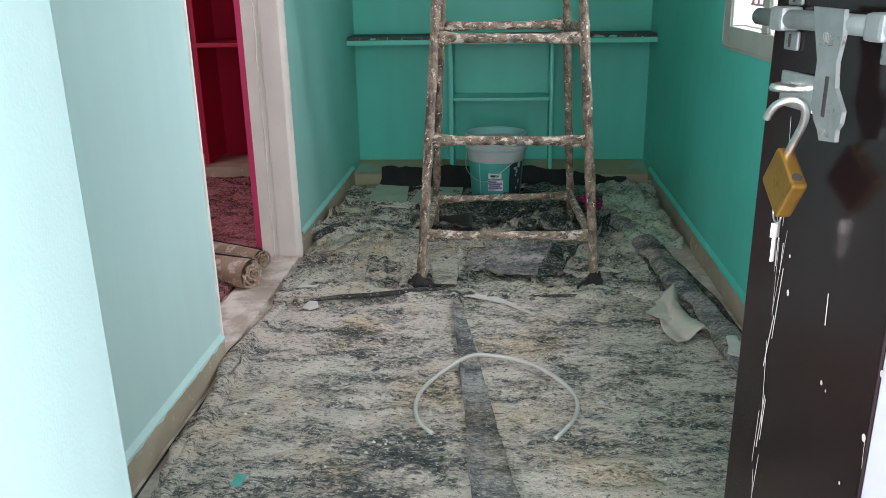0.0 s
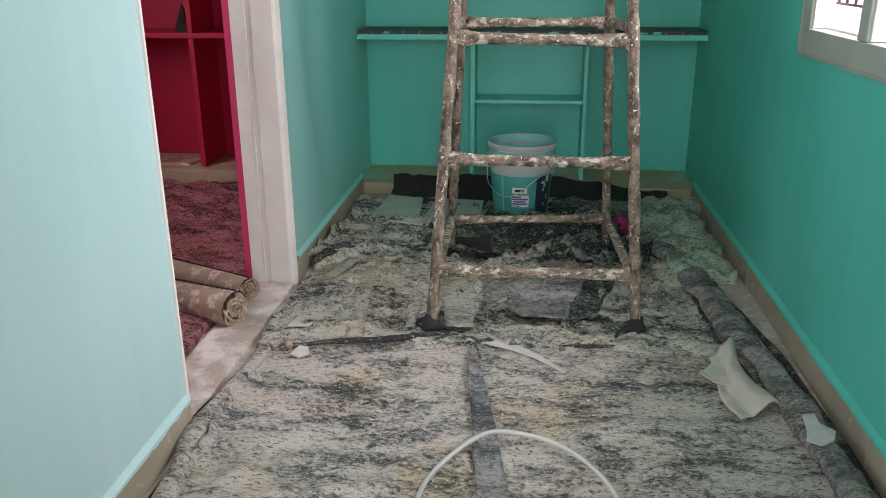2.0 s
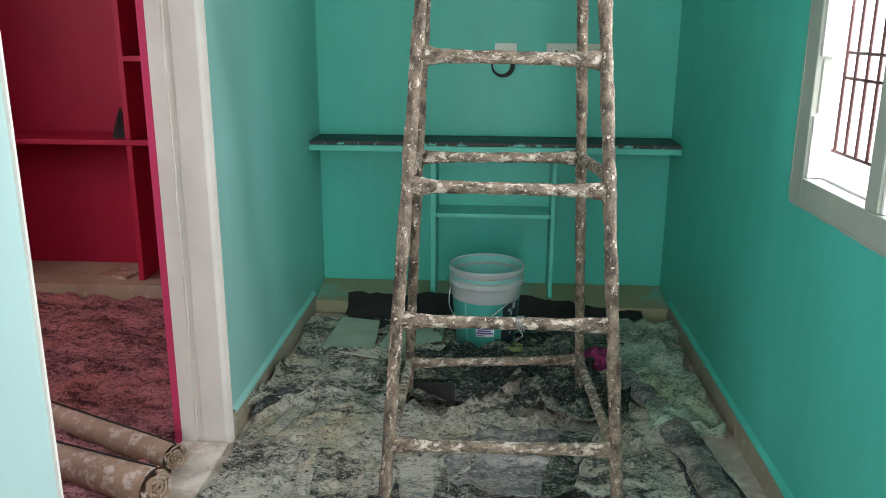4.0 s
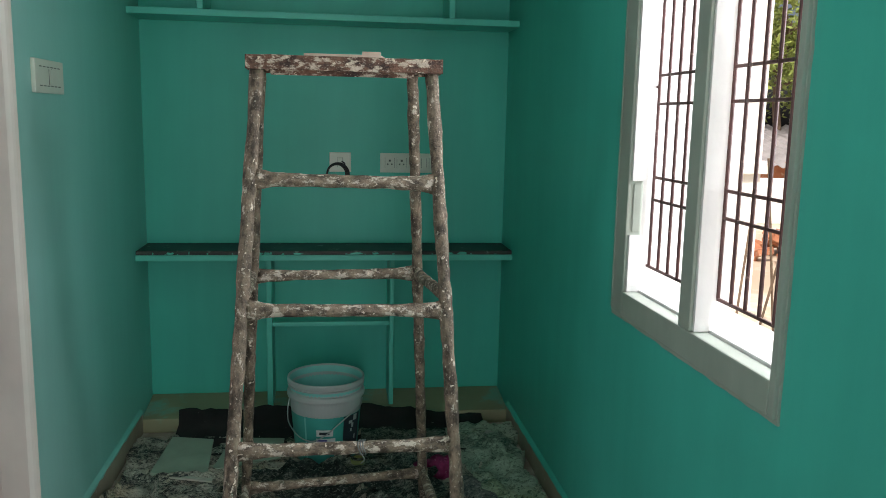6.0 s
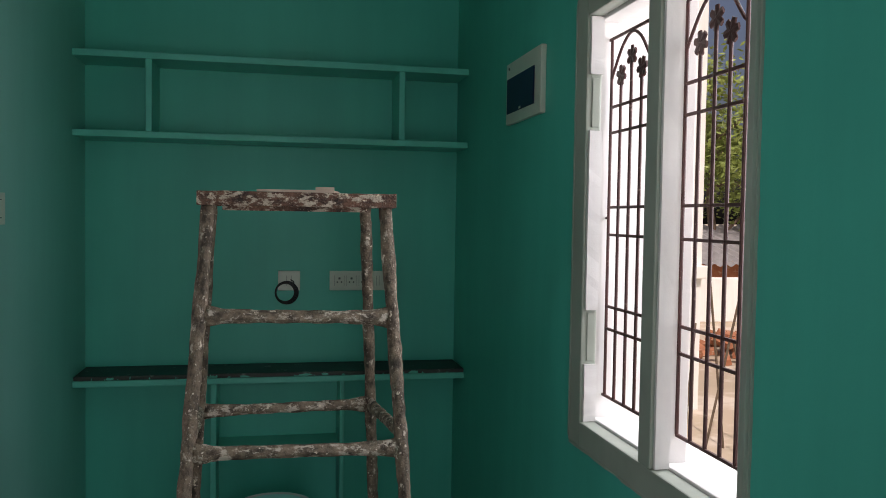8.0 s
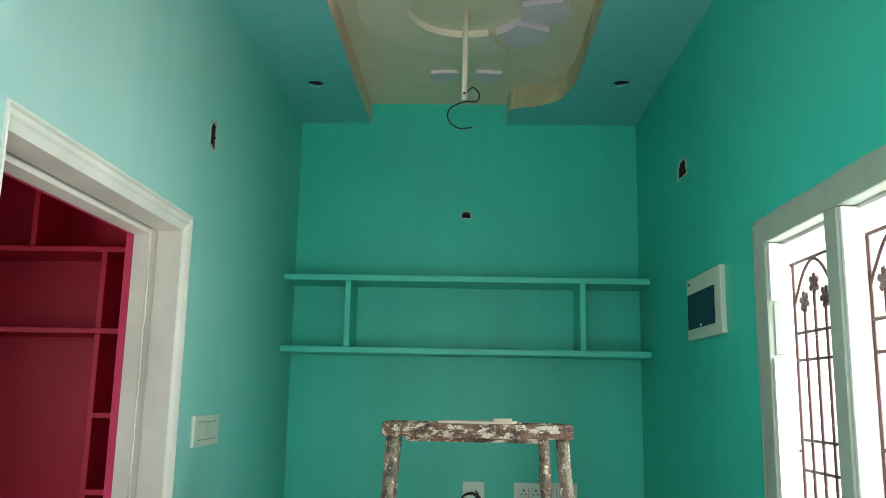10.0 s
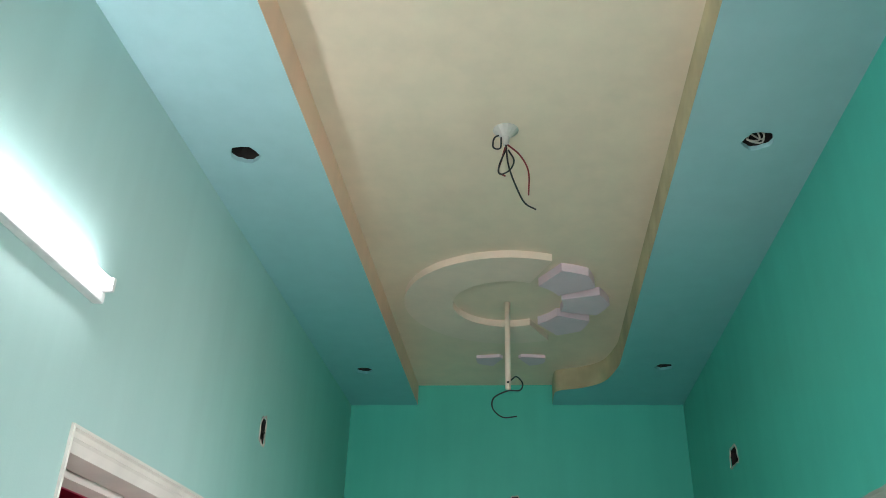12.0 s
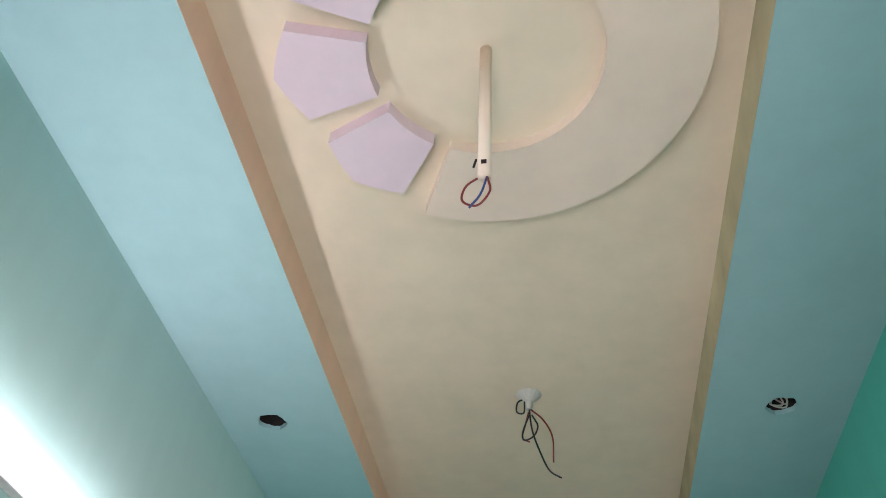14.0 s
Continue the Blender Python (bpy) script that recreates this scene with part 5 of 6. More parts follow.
part("rolled_hem", tube(bmesh.new(), hem, lambda f: (0.003 + 0.003 * math.sin(math.pi * f), 0.005), 7), FELT_D, back, "thin dark hem along the seam", smooth=True)
edge_roll = smooth_path([(-0.705, 1.50, 0.012), (-0.722, 1.77, 0.016), (-0.738, 2.0, 0.020), (-0.766, 2.18, 0.022), (-0.755, 2.40, 0.024), (-0.722, 2.645, 0.022)], 10)
part("rolled_edge", tube(bmesh.new(), edge_roll, lambda f: (0.010 + 0.014 * math.sin(math.pi * f) + 0.005 * math.sin(23 * f), 0.007 + 0.009 * math.sin(math.pi * f)), 10), FELT, back, "rolled dusty edge by the skirting", smooth=True)
crumple("drop_cloth", -0.165, 0.01, 0.3, 2.70, 0.016, 0.008, FELT_C, "narrow folded slate felt strip along the seam", "drop cloth", 6.0, 12.0, 0.012, 0.0,
        [(-0.155, 2.7, -0.068, 1.8, 0.016, 0.012), (-0.068, 1.8, 0.08, 0.3, 0.016, 0.012)],
        sides=(lambda y: -0.158 + 0.092 * (2.70 - y) / 0.88 + 0.006 * fbm(y, 0.2, 4.0, 1.0), lambda y: -0.128 + 0.145 * (2.70 - y) / 0.88 + 0.008 * fbm(y, 0.9, 4.0, 2.0)))
roll = thing("felt_roll", 0.62, 2.9, 0, "loosely rolled slate felt sheet along the skirting", "drop cloth")
line = smooth_path([(0.47, 3.74, 0.024), (0.515, 3.58, 0.028), (0.568, 3.40, 0.030), (0.602, 3.18, 0.030), (0.618, 3.02, 0.030), (0.634, 2.86, 0.030), (0.655, 2.70, 0.030), (0.678, 2.48, 0.028), (0.690, 2.20, 0.028), (0.695, 1.75, 0.026), (0.700, 1.25, 0.024)], 14)
bm = tube(bmesh.new(), [p - Vector((0.62, 2.9, 0)) for p in line], lambda f: (0.040 + 0.014 * math.sin(math.pi * min(1, f * 1.6)) + 0.005 * math.sin(29 * f), 0.022 + 0.006 * math.sin(17 * f)), 20)
for v in bm.verts:
    w = v.co + Vector((0.62, 2.9, 0))
    v.co += Vector((0.012 * fbm(w.y, w.z * 3, 7.0, 2.0), 0, 0.016 * fbm(w.x * 2, w.y, 8.0, 5.0) + 0.006 * fbm(w.x, w.y, 34.0, 6.0)))
    v.co.z = max(0.003, v.co.z)
part("roll", bm, FELT_C, roll, smooth=True)
# The first tube is a dark strip added for shade beside the roll.
for pts, r, lab in (([(0.445, 3.62, 0.020), (0.520, 3.37, 0.022), (0.557, 3.18, 0.022), (0.560, 3.03, 0.020), (0.565, 2.85, 0.018), (0.590, 2.70, 0.016), (0.618, 2.50, 0.014)], 0.009, "dark strip put in for the shade along the roll's left side"),
                    ([(0.60, 3.46, 0.022), (0.645, 3.19, 0.024), (0.675, 3.01, 0.022), (0.702, 2.86, 0.020), (0.728, 2.67, 0.016), (0.742, 2.40, 0.012), (0.748, 2.0, 0.010)], 0.010, "dark loose edge by the skirting")):
    bm = tube(bmesh.new(), [p - Vector((0.62, 2.9, 0)) for p in smooth_path(pts, 10)], lambda f: (r * (1 + 0.4 * math.sin(23 * f)), r * 0.9), 9)
    part("rolled_hem", bm, FELT_D, roll, lab, smooth=True)
crumple("paper_sheet", 0.50, 0.735, 3.30, 4.24, 0.014, 0.050, dusty_felt("green_grey_paper", (0.05, 0.085, 0.065), (0.42, 0.53, 0.42), 0.455, 4.4), "crumpled pale green paper sheet along the wall", "paper", 6.0, 18.0, 0.014, 0.05,
        [(0.60, 4.0, 0.72, 3.88, 0.03, 0.03), (0.58, 3.85, 0.72, 3.74, 0.03, 0.03), (0.60, 3.68, 0.72, 3.58, 0.03, 0.028), (0.62, 3.50, 0.72, 3.42, 0.03, 0.03)], crease=0.02)
cloth_piece([(-0.38, 3.62), (-0.30, 3.44), (-0.14, 3.365), (-0.06, 3.40), (0.07, 3.55), (0.20, 3.66), (0.38, 3.72), (0.36, 3.90), (0.05, 3.88), (-0.28, 3.80)], 0.040, 0.030, FELT_E, "dark crumpled felt piece behind the step stand", 3.0, 7.0, 0.03, crease=0.02)
cloth_piece([(0.13, 3.65), (0.22, 3.72), (0.38, 3.64), (0.46, 3.42), (0.40, 3.26), (0.22, 3.30), (0.07, 3.38)], 0.040, 0.034, FELT_E, "dark pulled-up felt corner beside the step stand", 8.0, 8.0, 0.03, crease=0.03)
cloth_piece([(0.10, 3.93), (0.44, 3.90), (0.56, 4.02), (0.50, 4.22), (0.12, 4.22)], 0.034, 0.012, FELT_E, "flat dark felt piece beside the pail", 12.0)
cloth_piece([(-0.130, 3.14), (0.02, 3.25), (0.22, 3.21), (0.17, 3.02), (0.13, 2.87), (0.04, 2.84), (-0.11, 2.93)], 0.030, 0.020, FELT_C, "grey creased felt piece under the step stand", 15.0, 6.0, 0.012, crease=0.012)
cloth_piece([(0.225, 3.21), (0.33, 3.24), (0.26, 3.05), (0.22, 2.90), (0.13, 2.86), (0.16, 3.00)], 0.036, 0.016, FELT_E, "dark felt corner folded over a grey piece", 18.0, 6.0, 0.016)
cloth_piece([(-0.80, 3.30), (-0.757, 3.375), (-0.667, 3.37), (-0.567, 3.54), (-0.60, 3.75), (-0.70, 3.85), (-0.765, 3.60)], 0.034, 0.018, FELT_B, "lifted corner of felt by the doorway", 21.0, 7.0, 0.05)
cloth_piece([(-0.520, 2.715), (-0.468, 2.715), (-0.505, 3.04), (-0.545, 3.55), (-0.592, 3.55), (-0.548, 3.04)], 0.026, 0.004, FELT_F, "chalky pale strip pressed into the felt", 24.0, 7.0, 0.0, "paper_strip", "paper", 5)
cloth_piece([(-0.720, 3.12), (-0.672, 3.10), (-0.612, 3.335), (-0.650, 3.375)], 0.030, 0.005, FELT_F, "chalky pale strip by the doorway", 25.0, 7.0, 0.006, "paper_strip", "paper", 5)
cloth_piece([(-0.352, 2.79), (-0.322, 2.79), (-0.331, 3.06), (-0.352, 3.085)], 0.028, 0.004, FELT_F, "narrow chalky paper strip beside the foot", 26.0, 7.0, 0.004, "paper_strip", "paper", 4)
cloth_piece([(-0.228, 2.80), (-0.150, 2.805), (-0.150, 3.07), (-0.198, 3.21), (-0.280, 3.16)], 0.032, 0.006, FELT_F, "dusty beige card pressed into the felt", 27.0, 7.0, 0.006, "card_sheet", "card", 6)

# black felt pushed up against the plinth
bm, prev = bmesh.new(), None
for k in range(71):
    x = -0.640 + 1.29 * k / 70
    top = 0.105 + 0.022 * fbm(x, 0.2, 5.0, 3.0) + 0.008 * fbm(x, 4.2, 23.0, 5.0) - 0.060 * max(0, (x - 0.10) / 0.55) ** 1.2
    col = [bm.verts.new(q) for q in ((x, 4.06 + 0.02 * fbm(x, 1, 6.0), 0.020), (x, 4.22 + 0.01 * fbm(x, 2, 7.0), 0.028), (x, 4.325 + 0.012 * fbm(x, 3, 9.0), 0.045), (x, 4.344 + 0.004 * fbm(x, 5, 9.0), max(0.05, top)), (x, 4.352, max(0.049, top - 0.003)), (x, 4.352, 0.004), (x, 4.06, 0.004))]
    if prev:
        for q in range(len(col) - 1):
            bm.faces.new((prev[q], col[q], col[q + 1], prev[q + 1]))
    prev = col
solid("felt_strip", bm, BLACKFELT, "black felt strip turned up against the plinth", "felt", smooth=True)

# curled felt end
bm, prev = bmesh.new(), None
for k in range(25):
    f = k / 24
    sp = []
    for q in range(15):
        a = -math.pi / 2 + q * 0.34
        r = (0.044 - 0.014 * q / 15) * (0.35 + 0.75 * f)
        sp.append((-0.29 + 0.175 * f + 0.01 * math.sin(6 * f), 3.50 - 0.13 * f + r * math.cos(a), 0.050 + r * (1 + math.sin(a))))
    col = [bm.verts.new(q) for q in sp]
    if prev:
        for q in range(14):
            bm.faces.new((prev[q], col[q], col[q + 1], prev[q + 1]))
    prev = col
ob = solid("felt_curl", bm, BLACKFELT, "curled black felt end on the drop cloth", "felt", smooth=True)
ob.modifiers.new("thickness", "SOLIDIFY").thickness = 0.004


def flat_scrap(name, outline, z, h, mat, label, category, tilt=0.0, warp=0.0):
    cx, cy = sum(p[0] for p in outline) / len(outline), sum(p[1] for p in outline) / len(outline)
    bm = prism(bmesh.new(), [(x - cx, y - cy) for x, y in outline], 0.0, h)
    if warp:
        bmesh.ops.subdivide_edges(bm, edges=bm.edges, cuts=3, use_grid_fill=True)
        for v in bm.verts:
            v.co.z += warp * (1 + noise.noise(v.co * 14 + Vector((cx * 9, cy * 9, 0))))
    ob = solid(name, bm, mat, label, category)
    ob.matrix_world = pose(cx, cy, z, tilt, 0, 0)
    return ob


flat_scrap("board_scrap", [(-0.665, 3.875), (-0.455, 3.835), (-0.475, 4.165), (-0.640, 4.200)], 0.030, 0.008, GREENCARD, "pale green board offcut on the drop cloth", "board", 2.0)
flat_scrap("board_scrap", [(-0.445, 3.90), (-0.20, 3.98), (-0.195, 4.165), (-0.405, 4.185)], 0.030, 0.006, GREENCARD, "pale green board offcut near the pail", "board", 1.0)
flat_scrap("board_scrap", [(-0.665, 3.862), (-0.43, 3.79), (-0.432, 3.815), (-0.66, 3.885)], 0.030, 0.006, CARD, "narrow pale cardboard strip", "scrap")
flat_scrap("paper_scrap", [(-0.715, 2.775), (-0.645, 2.785), (-0.635, 2.855), (-0.700, 2.850)], 0.024, 0.002, CARD, "small square paper scrap on the drop cloth", "scrap")
flat_scrap("paper_scrap", [(-0.475, 2.70), (-0.395, 2.70), (-0.39, 2.725), (-0.46, 2.73)], 0.026, 0.003, WHITESCRAP, "small white paper scrap at the cloth seam", "scrap")
flat_scrap("putty_blob", [(0.640, 2.235), (0.668, 2.215), (0.700, 2.235), (0.716, 2.275), (0.690, 2.305), (0.690, 2.345), (0.662, 2.34), (0.655, 2.28)], 0.050, 0.006, WHITESCRAP, "dried white putty blob on the bunched cloth", "scrap", 0, 0.004)
flat_scrap("putty_blob", [(-0.652, 2.60), (-0.625, 2.585), (-0.600, 2.61), (-0.612, 2.645), (-0.64, 2.65)], 0.018, 0.006, WHITESCRAP, "dried white putty blob on the felt", "scrap", 0, 0.003)
flat_scrap("putty_streak", [(-0.115, 2.735), (-0.03, 2.70), (0.035, 2.655), (0.115, 2.575), (0.12, 2.58), (0.05, 2.665), (-0.01, 2.725), (-0.06, 2.765)], 0.013, 0.004, WHITESCRAP, "smeared streak of dried white putty", "scrap", 0, 0.003)
flat_scrap("putty_blob", [(0.62, 4.12), (0.65, 4.10), (0.67, 4.14), (0.64, 4.17)], 0.032, 0.008, WHITESCRAP, "small dried putty lump near the wall", "scrap", 0, 0.004)
flat_scrap("label_scrap", [(-0.575, 1.615), (-0.552, 1.612), (-0.549, 1.655), (-0.572, 1.658)], 0.015, 0.002, AQUA_PLASTIC, "tiny green paper scrap on the felt", "scrap")

# stiff folded cream cloth
bm, rows = bmesh.new(), []
QA, QB, QC, QD = Vector((0.520, 2.690, 0)), Vector((0.592, 2.760, 0)), Vector((0.535, 2.365, 0)), Vector((0.642, 2.425, 0))
for i in range(25):
    f = i / 24
    row = []
    for j in range(17):
        g = j / 16
        p = QA.lerp(QB, g).lerp(QC.lerp(QD, g), f)
        p.x += 0.010 * math.sin(6 * f + 2 * g) + 0.02 * (1 - g) * math.sin(math.pi * f) * -1
        z = 0.026 + 0.030 * max(0, math.sin((g - 0.25) * math.pi * 1.3)) * (0.35 + 0.65 * f) + 0.05 * max(0, 0.25 - f) * g * 3 + 0.008 * noise.noise(Vector((f * 6, g * 4, 2)))
        if g > 0.85:
            z -= 0.020 * (g - 0.85) / 0.15
        row.append(bm.verts.new((p.x, p.y, z)))
    rows.append(row)
for r0, r1 in zip(rows, rows[1:]):
    for j in range(16):
        bm.faces.new((r0[j], r0[j + 1], r1[j + 1], r1[j]))
ob = solid("cloth_scrap", bm, SHEETCLOTH, "stiff folded cream cloth on the drop cloth", "cloth", smooth=True)
ob.modifiers.new("thickness", "SOLIDIFY").thickness = 0.003
flat_scrap("cloth_scrap", [(0.475, 2.585), (0.53, 2.655), (0.555, 2.60), (0.55, 2.515), (0.50, 2.53)], 0.024, 0.004, SHEETCLOTH, "small turned-back corner of cream cloth", "cloth", 0, 0.006)

hose_line = smooth_path([(-0.150, 1.835, 0.024), (-0.186, 1.885, 0.026), (-0.203, 1.96, 0.028), (-0.190, 2.05, 0.03), (-0.136, 2.155, 0.034), (-0.07, 2.215, 0.045), (0.004, 2.235, 0.034), (0.08, 2.21, 0.03), (0.145, 2.145, 0.03), (0.195, 2.055, 0.03), (0.208, 1.98, 0.03), (0.19, 1.90, 0.03), (0.142, 1.82, 0.026)], 8)
solid("hose", tube(bmesh.new(), hose_line, 0.0056, 12), HOSE, "bent milky plastic hose on the felt", "hose", smooth=True)
cable = smooth_path([(-0.772, 1.55, 0.006), (-0.774, 1.80, 0.008), (-0.768, 2.00, 0.012), (-0.775, 2.16, 0.008), (-0.80, 2.27, 0.014), (-0.775, 2.42, 0.014), (-0.765, 2.60, 0.010)], 8)
solid("cable", tube(bmesh.new(), cable, 0.003, 6), BLACKWIRE, "thin dark cable along the skirting", "cable", smooth=True)
rng = random.Random(11)
bm = bmesh.new()
for k in range(900):
    x, y = rng.uniform(-0.79, 0.74), rng.uniform(0.9, 4.2)
    s = rng.uniform(0.0015, 0.0055) * (1.6 if rng.random() < 0.08 else 1)
    z = 0.012 + 0.008 * rng.random()
    q = [bm.verts.new((x + s * math.cos(a + k) * rng.uniform(0.6, 1.3), y + s * math.sin(a + k) * rng.uniform(0.6, 1.3), z)) for a in (0.2, 1.7, 3.2, 4.8)]
    t = bm.verts.new((x, y, z + s))
    for i in range(4):
        bm.faces.new((q[i], q[(i + 1) % 4], t))
solid("plaster_crumbs", bm, WHITESCRAP, "scattered crumbs of dried plaster on the floor", "debris", kind="stuff")

# ---- entrance door, open inwards ----
HX, HY, EX, EY = 0.436, 0.215, 0.290, 0.985
leaf_turn = math.degrees(math.atan2(EY - HY, EX - HX))
LEN = math.hypot(EX - HX, EY - HY)
edoor = thing("door_3", HX, HY, 0.012, "scratched black door standing open with an open padlock", "door", kind="structure")
edoor.rotation_euler = (0, 0, radians(leaf_turn))
# local x runs from the hinge to the free edge, local +y faces the passage
STILE = 0.222
part("stile", cube(LEN - STILE, LEN + 0.011, -0.034, 0.0, 0.0, 2.03, 0.003), DOORBLACK, edoor)
part("panel", cube(0.0, LEN - STILE, -0.034, -0.003, 0.0, 2.03, 0.002), DOORGREY, edoor, "grey primed panel")
rng = random.Random(3)
bm = bmesh.new()
for k in range(46):
    z = rng.uniform(0.15, 0.86)
    x = LEN - rng.choice((0.045, 0.05, 0.055, rng.uniform(0.01, 0.24)))
    L, w = rng.uniform(0.004, 0.05) * (2.0 if abs(x - LEN + 0.05) < 0.01 else 1), rng.uniform(0.0003, 0.0009)
    dx = rng.uniform(-0.15, 0.15) * L
    f = [bm.verts.new(q) for q in ((x - w, 0.0006, z), (x + w, 0.0006, z), (x + dx + w, 0.0006, z + L), (x + dx - w, 0.0006, z + L))]
    bm.faces.new(f)
for k in range(14):
    x, z, r = LEN - rng.uniform(0.05, 0.25), rng.uniform(0.3, 0.85), rng.uniform(0.001, 0.003)
    bm.faces.new([bm.verts.new((x + r * math.cos(a), 0.0007, z + 1.5 * r * math.sin(a))) for a in (math.tau * q / 8 for q in range(8))])
part("scratch", bm, SCRATCH, edoor, "pale scratches and paint specks")
BZ = 1.0205


def dbar(x0, x1, y0, y1, z0, z1, b=0.002):
    return cube(LEN - x0, LEN - x1, y0, y1, z0 - 0.012, z1 - 0.012, b) if x0 > x1 else cube(LEN - x1, LEN - x0, y0, y1, z0 - 0.012, z1 - 0.012, b)


bolt = part("bolt", line_tube((LEN + 0.019, 0.012, BZ - 0.012), (LEN - 0.217, 0.012, BZ - 0.012), 0.0085, 2, 16), HASP, edoor, "sliding steel bolt", smooth=True)
for x in (0.030, 0.180, 0.213):
    part("bracket", dbar(x - 0.012, x + 0.012, 0.0, 0.022, BZ - 0.011, BZ + 0.011, 0.004), HASP, bolt)
    for z in (BZ - 0.0205, BZ + 0.0205):
        part("bracket_foot", dbar(x - 0.012, x + 0.012, 0.0, 0.004, z - 0.009, z + 0.009, 0.002), HASP, bolt)
        part("screw", dbar(x - 0.001, x + 0.001, 0.004, 0.0055, z - 0.006, z + 0.006, 0.0), DARKVOID, bolt)
out = [(0.095, 1.0335), (0.141, 1.0325), (0.143, 1.012), (0.139, 0.990), (0.142, 0.970), (0.1565, 0.9525), (0.1555, 0.942), (0.151, 0.936), (0.1510, 0.926), (0.128, 0.9235), (0.1235, 0.932), (0.1165, 0.939), (0.109, 0.952), (0.110, 0.975), (0.110, 0.990), (0.102, 1.012)]
bm = bmesh.new()
f0 = [bm.verts.new((LEN - x, 0.018, z - 0.012)) for x, z in out]
f1 = [bm.verts.new((LEN - x, 0.022, z - 0.012)) for x, z in out]
bm.faces.new(f0), bm.faces.new(f1)
for k in range(len(out)):
    j = (k + 1) % len(out)
    bm.faces.new((f0[k], f0[j], f1[j], f1[k]))
part("hasp", bm, HASP, bolt, "dull metal hasp with a slot")
part("slot", dbar(0.127, 0.132, 0.0215, 0.0226, 0.944, 0.978, 0.0002), DARKVOID, bolt)
bm = bmesh.new()
for k in range(11):
    a = math.pi * (k + 0.5) / 11
    tube(bm, [(LEN - 0.121 - 0.004 * math.cos(a), 0.0222, 0.990 + 0.004 * math.sin(a)), (LEN - 0.121 - 0.011 * math.cos(a), 0.0222, 0.990 + 0.012 * math.sin(a))], 0.0006, 4)
    tube(bm, [(LEN - 0.135 - 0.003 * math.cos(a), 0.0222, 0.916 + 0.003 * math.sin(a)), (LEN - 0.135 - 0.008 * math.cos(a), 0.0222, 0.916 + 0.007 * math.sin(a))], 0.0005, 4)
part("engraving", bm, SWITCH_LINE, bolt)
part("staple_plate", dbar(0.020, 0.081, 0.0, 0.004, 0.938, 0.972, 0.002), STEEL, bolt, "bright steel staple plate")
part("staple", tube(bmesh.new(), smooth_path([(LEN - 0.040, 0.0, 0.946), (LEN - 0.042, 0.018, 0.947), (LEN - 0.050, 0.026, 0.947), (LEN - 0.058, 0.018, 0.947), (LEN - 0.060, 0.0, 0.946)], 5), 0.004, 8), STEEL, bolt, smooth=True)

lock = thing("padlock", 0, 0, 0, "open brass padlock hanging from the staple", "padlock")
lock.matrix_world = Matrix(((0.073, 0.995, 0.075, 0.2755), (-0.816, 0.103, -0.569, 0.8788), (-0.573, -0.020, 0.819, 0.8801), (0, 0, 0, 1)))
part("body", cube(-0.0239, 0.0239, -0.0075, 0.0075, -0.0221, 0.0221, 0.003), BRASS, lock)
bm = bmesh.new()
tube(bm, [(0.0135, 0, 0.0215), (0.0135, 0, 0.0228)], 0.0045, 14)
part("shackle_hole", bm, DARKVOID, lock)
sh = smooth_path([(-0.0155 - 0.342 * q, -0.940 * q, z) for q, z in ((0, 0.018), (0, 0.040), (0, 0.058), (0.003, 0.072), (0.010, 0.081), (0.019, 0.081), (0.027, 0.073), (0.030, 0.062), (0.030, 0.056))], 6)
part("shackle", tube(bmesh.new(), sh, 0.0036, 12), STEEL, lock, "bright steel shackle swung open", smooth=True)
fall = Vector((0.573, 0.020, -0.819))
hang = Vector((0.010, 0.0, -0.0235))
across = fall.cross(Vector((0, 1, 0))).normalized()
rc = hang + fall * 0.006
kr = [rc + fall * (0.0085 * math.sin(a)) + across * (0.0085 * math.cos(a)) for a in (math.tau * q / 24 for q in range(25))]
part("key_ring", tube(bmesh.new(), kr, 0.0011, 7, False), STEEL, lock, smooth=True)
tip = hang + fall * 0.015
bm = tube(bmesh.new(), [tip, tip + fall * 0.004, tip + fall * 0.010, tip + fall * 0.014], lambda f: (0.0045, 0.0012), 10)
tube(bm, [tip + fall * 0.013, tip + fall * 0.038], lambda f: (0.0022, 0.0010), 6)
part("key", bm, STEEL, lock, "small steel key")

# ---- outside ----
bm = bmesh.new()
s = 400.0
bm.faces.new([bm.verts.new(q) for q in ((-s, -s, -0.22), (s, -s, -0.22), (s, s, -0.22), (-s, s, -0.22))])
solid("ground", bm, GROUND, "dry sandy ground outside the house", "ground", kind="structure")
# Slab added out of view so no sun falls through the entrance.
solid("porch_roof", cube(-2.0, 1.6, -2.6, -0.152, 2.55, 2.68), WHITEWASH, "unseen slab added over the entrance to block the sun", "roof", kind="structure")
solid("roof", cube(-2.9, 1.3, -0.15, 5.1, 3.085, 3.2), WHITEWASH, "flat concrete roof slab", "roof", kind="structure")
solid("porch_floor", cube(-2.0, 1.6, -2.6, -0.202, -0.22, -0.01), STONE, "plain stone porch floor", "floor", kind="structure")

house = thing("neighbour_house", 2.6, 7.4, -0.22, "whitewashed neighbouring house in full sun", "house")
part("wall", cube(-1.0, 0.98, 0.0, 4.5, 0.0, 4.2), WHITEWASH, house)
part("roof", cube(-1.15, 1.12, -0.12, 4.65, 4.2, 4.36, 0.02), WHITEWASH, house)
part("ledge", cube(-1.0, 1.02, -0.06, 0.0, 1.15, 1.26, 0.01), WHITEWASH, house)
yard = thing("boundary_wall", 8.2, 13.0, -0.22, "low whitewashed boundary wall", "wall")
part("wall", cube(-2.6, 4.5, 0.0, 0.2, 0.0, 0.72, 0.02), WHITEWASH, yard)
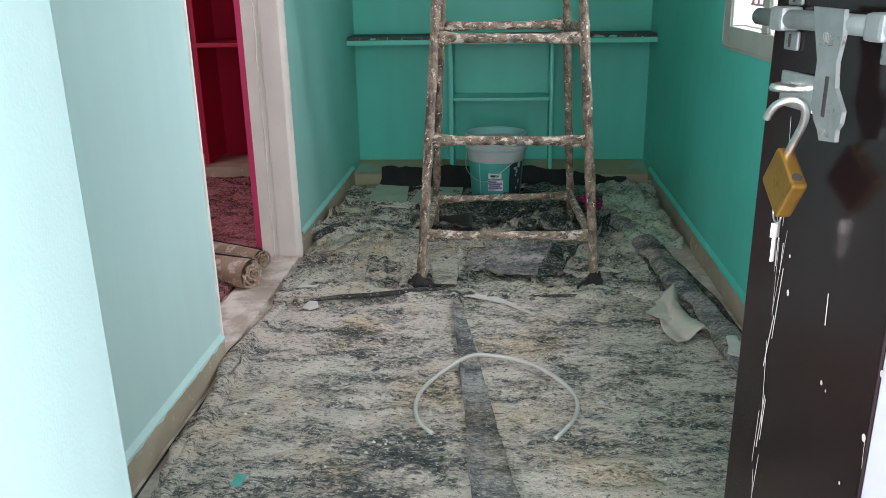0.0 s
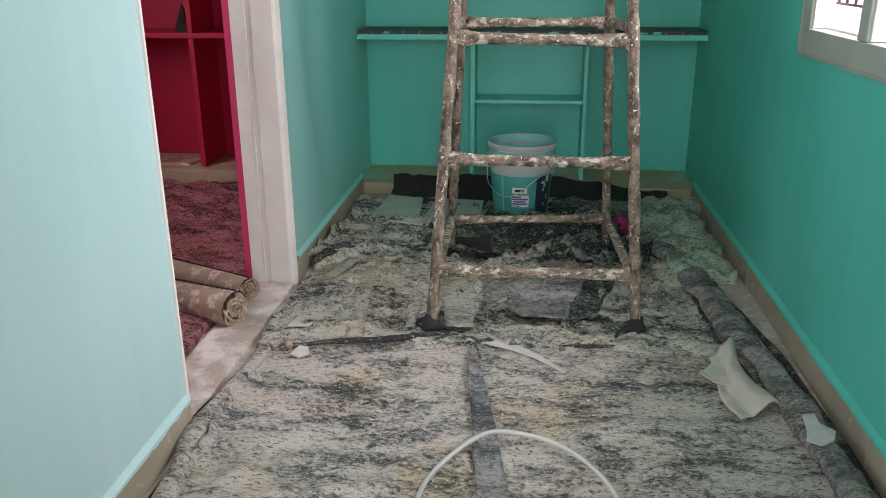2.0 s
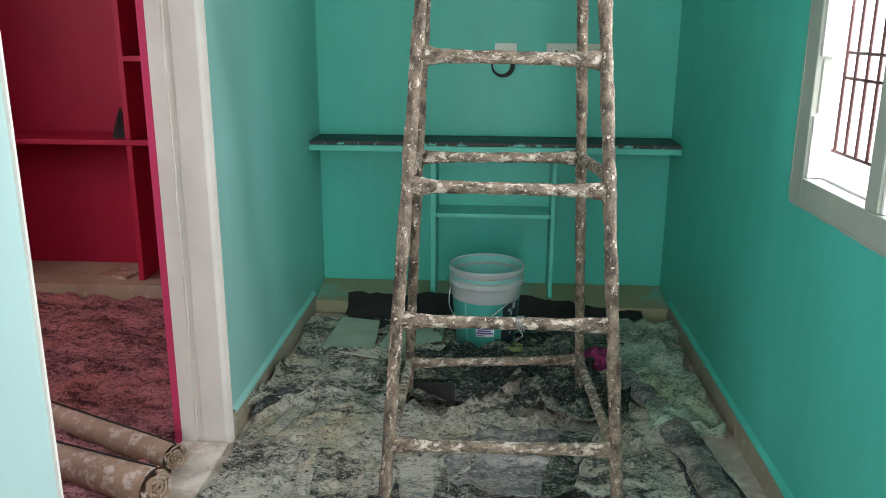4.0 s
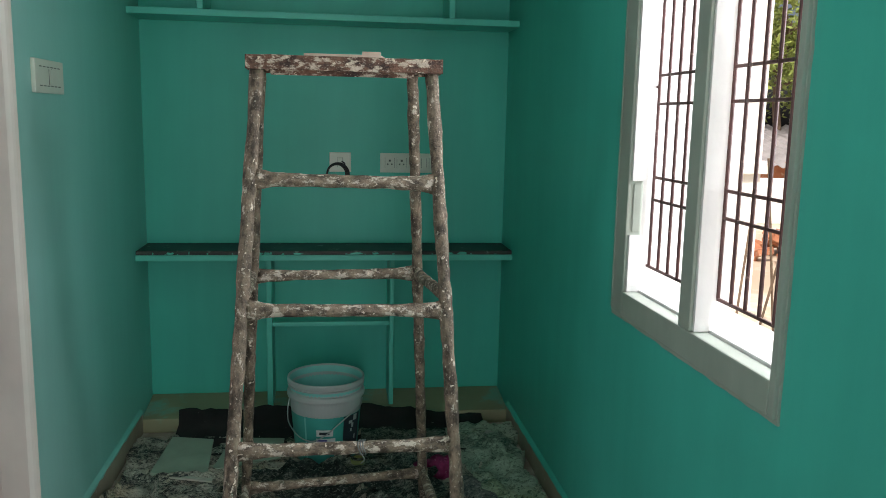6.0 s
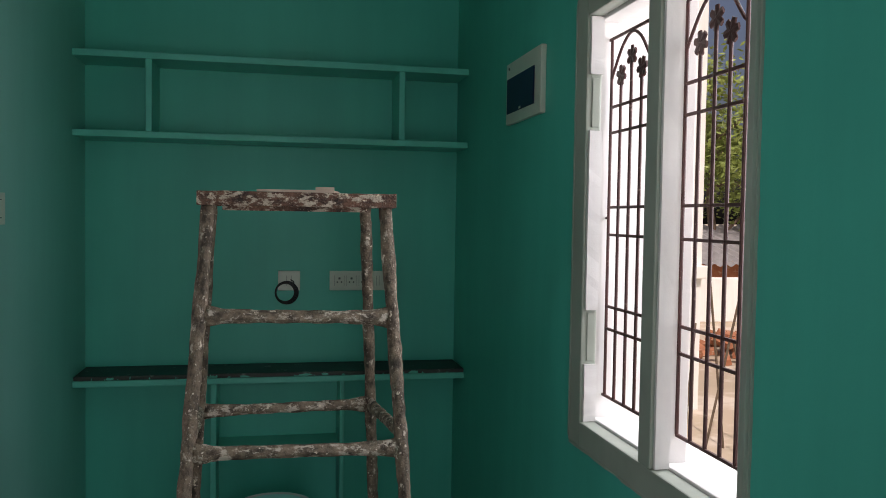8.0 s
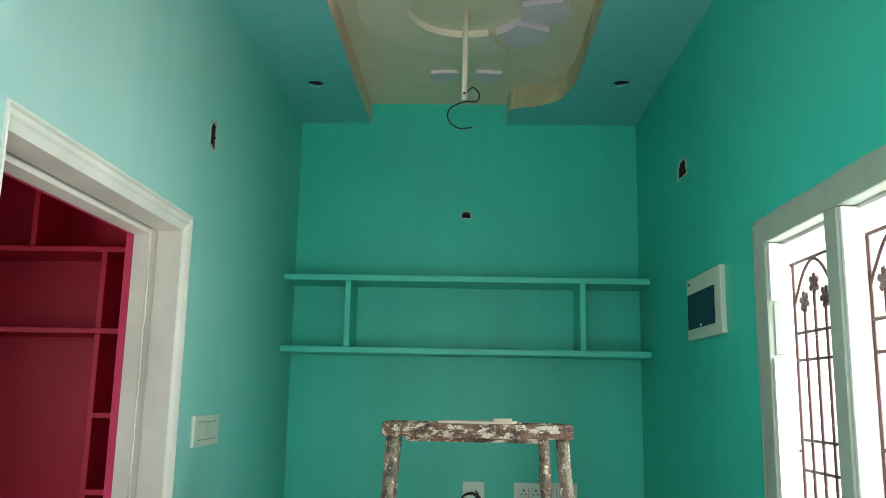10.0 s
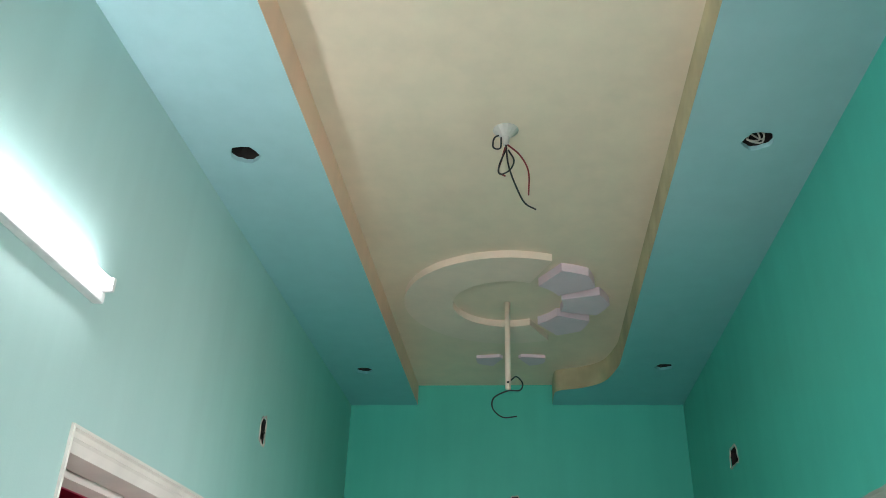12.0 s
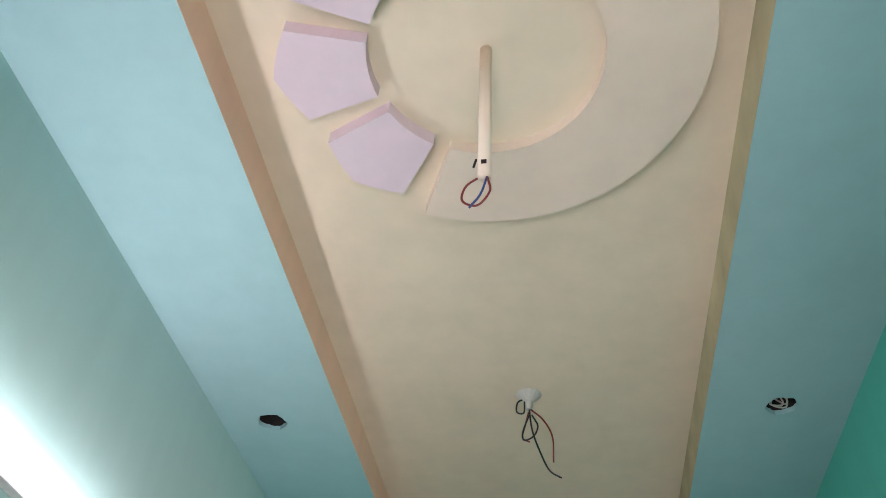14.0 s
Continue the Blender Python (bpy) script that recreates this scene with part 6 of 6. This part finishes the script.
shed = thing("shed", 9.6, 15.8, -0.22, "low shed with a grey corrugated roof", "shed")
part("wall", cube(-3.2, 3.2, 0.0, 2.4, 0.0, 0.85), BRICK, shed)
bm, prev = bmesh.new(), None
for k in range(121):
    x = -3.4 + 6.8 * k / 120
    z = 0.035 * math.sin(k * 1.5)
    col = [bm.verts.new((x, -0.35, 0.78 + z)), bm.verts.new((x, 2.7, 1.55 + z))]
    if prev:
        bm.faces.new((prev[0], col[0], col[1], prev[1]))
    prev = col
part("roof", bm, ROOFING, shed)
heap = thing("brick_heap", 5.6, 10.0, -0.22, "heap of loose orange bricks", "bricks")
rng = random.Random(8)
master = finish("brick", cube(-0.11, 0.11, -0.052, 0.052, -0.036, 0.036, 0.004), BRICK)
for k in range(70):
    b = new("brick", master)
    b.parent = heap
    r = rng.uniform(0, 0.75)
    a = rng.uniform(0, math.tau)
    b.matrix_local = pose(r * 1.3 * math.cos(a), r * math.sin(a), 0.04 + rng.random() * max(0.02, 0.42 * (0.8 - r)), rng.uniform(-25, 25), rng.uniform(-25, 25), rng.uniform(0, 180))
rng = random.Random(14)
for k in range(6):
    x, y = 3.15 + rng.uniform(-0.5, 0.8), 5.7 + rng.uniform(-0.5, 0.9)
    st = thing("stick", x, y, -0.22, "thin dry stick stuck in the ground", "stick", "sticks outside")
    part("stick", line_tube((0, 0, 0), (rng.uniform(-0.3, 0.5), rng.uniform(-0.2, 0.3), rng.uniform(0.7, 1.4)), 0.010, 1, 6), BARK, st)


def tree(x, y, height, spread, seed, leaves, label):
    t = thing("tree", x, y, -0.22, label, "tree")
    r = random.Random(seed)
    trunk = smooth_path([(0, 0, 0), (0.06, 0.03, height * 0.2), (-0.05, 0.06, height * 0.42), (0.08, -0.04, height * 0.68)], 5)
    part("trunk", tube(bmesh.new(), trunk, lambda f: (0.13 * (1 - 0.65 * f), 0.13 * (1 - 0.65 * f)), 10), BARK, t, smooth=True)
    bm, tips = bmesh.new(), []
    for k in range(11):
        base = trunk[r.randrange(5, len(trunk))]
        a = math.tau * k / 11 + r.uniform(-0.3, 0.3)
        tip = base + Vector((math.cos(a), math.sin(a), r.uniform(0.2, 1.1))) * spread * r.uniform(0.5, 0.95)
        mid = base.lerp(tip, 0.5) + Vector((0, 0, 0.12 * spread))
        tube(bm, smooth_path([base, mid, tip], 4), lambda f: (0.045 * (1 - 0.8 * f), 0.045 * (1 - 0.8 * f)), 6)
        tips += [tip, mid, base.lerp(tip, 0.8) + Vector((r.uniform(-0.3, 0.3), r.uniform(-0.3, 0.3), r.uniform(-0.2, 0.3)))]
    part("limb", bm, BARK, t)
    bm = bmesh.new()
    for k in range(leaves):
        c = r.choice(tips) + Vector((r.gauss(0, 0.30), r.gauss(0, 0.30), r.gauss(0, 0.26))) * spread * 0.62
        u = Vector((r.gauss(0, 1), r.gauss(0, 1), r.gauss(0, 0.6))).normalized()
        w = u.cross(Vector((r.gauss(0, 1), r.gauss(0, 1), r.gauss(0, 1)))).normalized()
        s = r.uniform(0.05, 0.10)
        bm.faces.new([bm.verts.new(q) for q in (c - u * s, c + w * s * 0.45, c + u * s, c - w * s * 0.45)])
    part("crown", bm, LEAF, t)


tree(9.9, 18.2, 5.6, 2.2, 5, 9000, "leafy green tree behind the shed")
tree(13.0, 19.6, 5.0, 2.2, 9, 6000, "leafy green tree behind the shed")
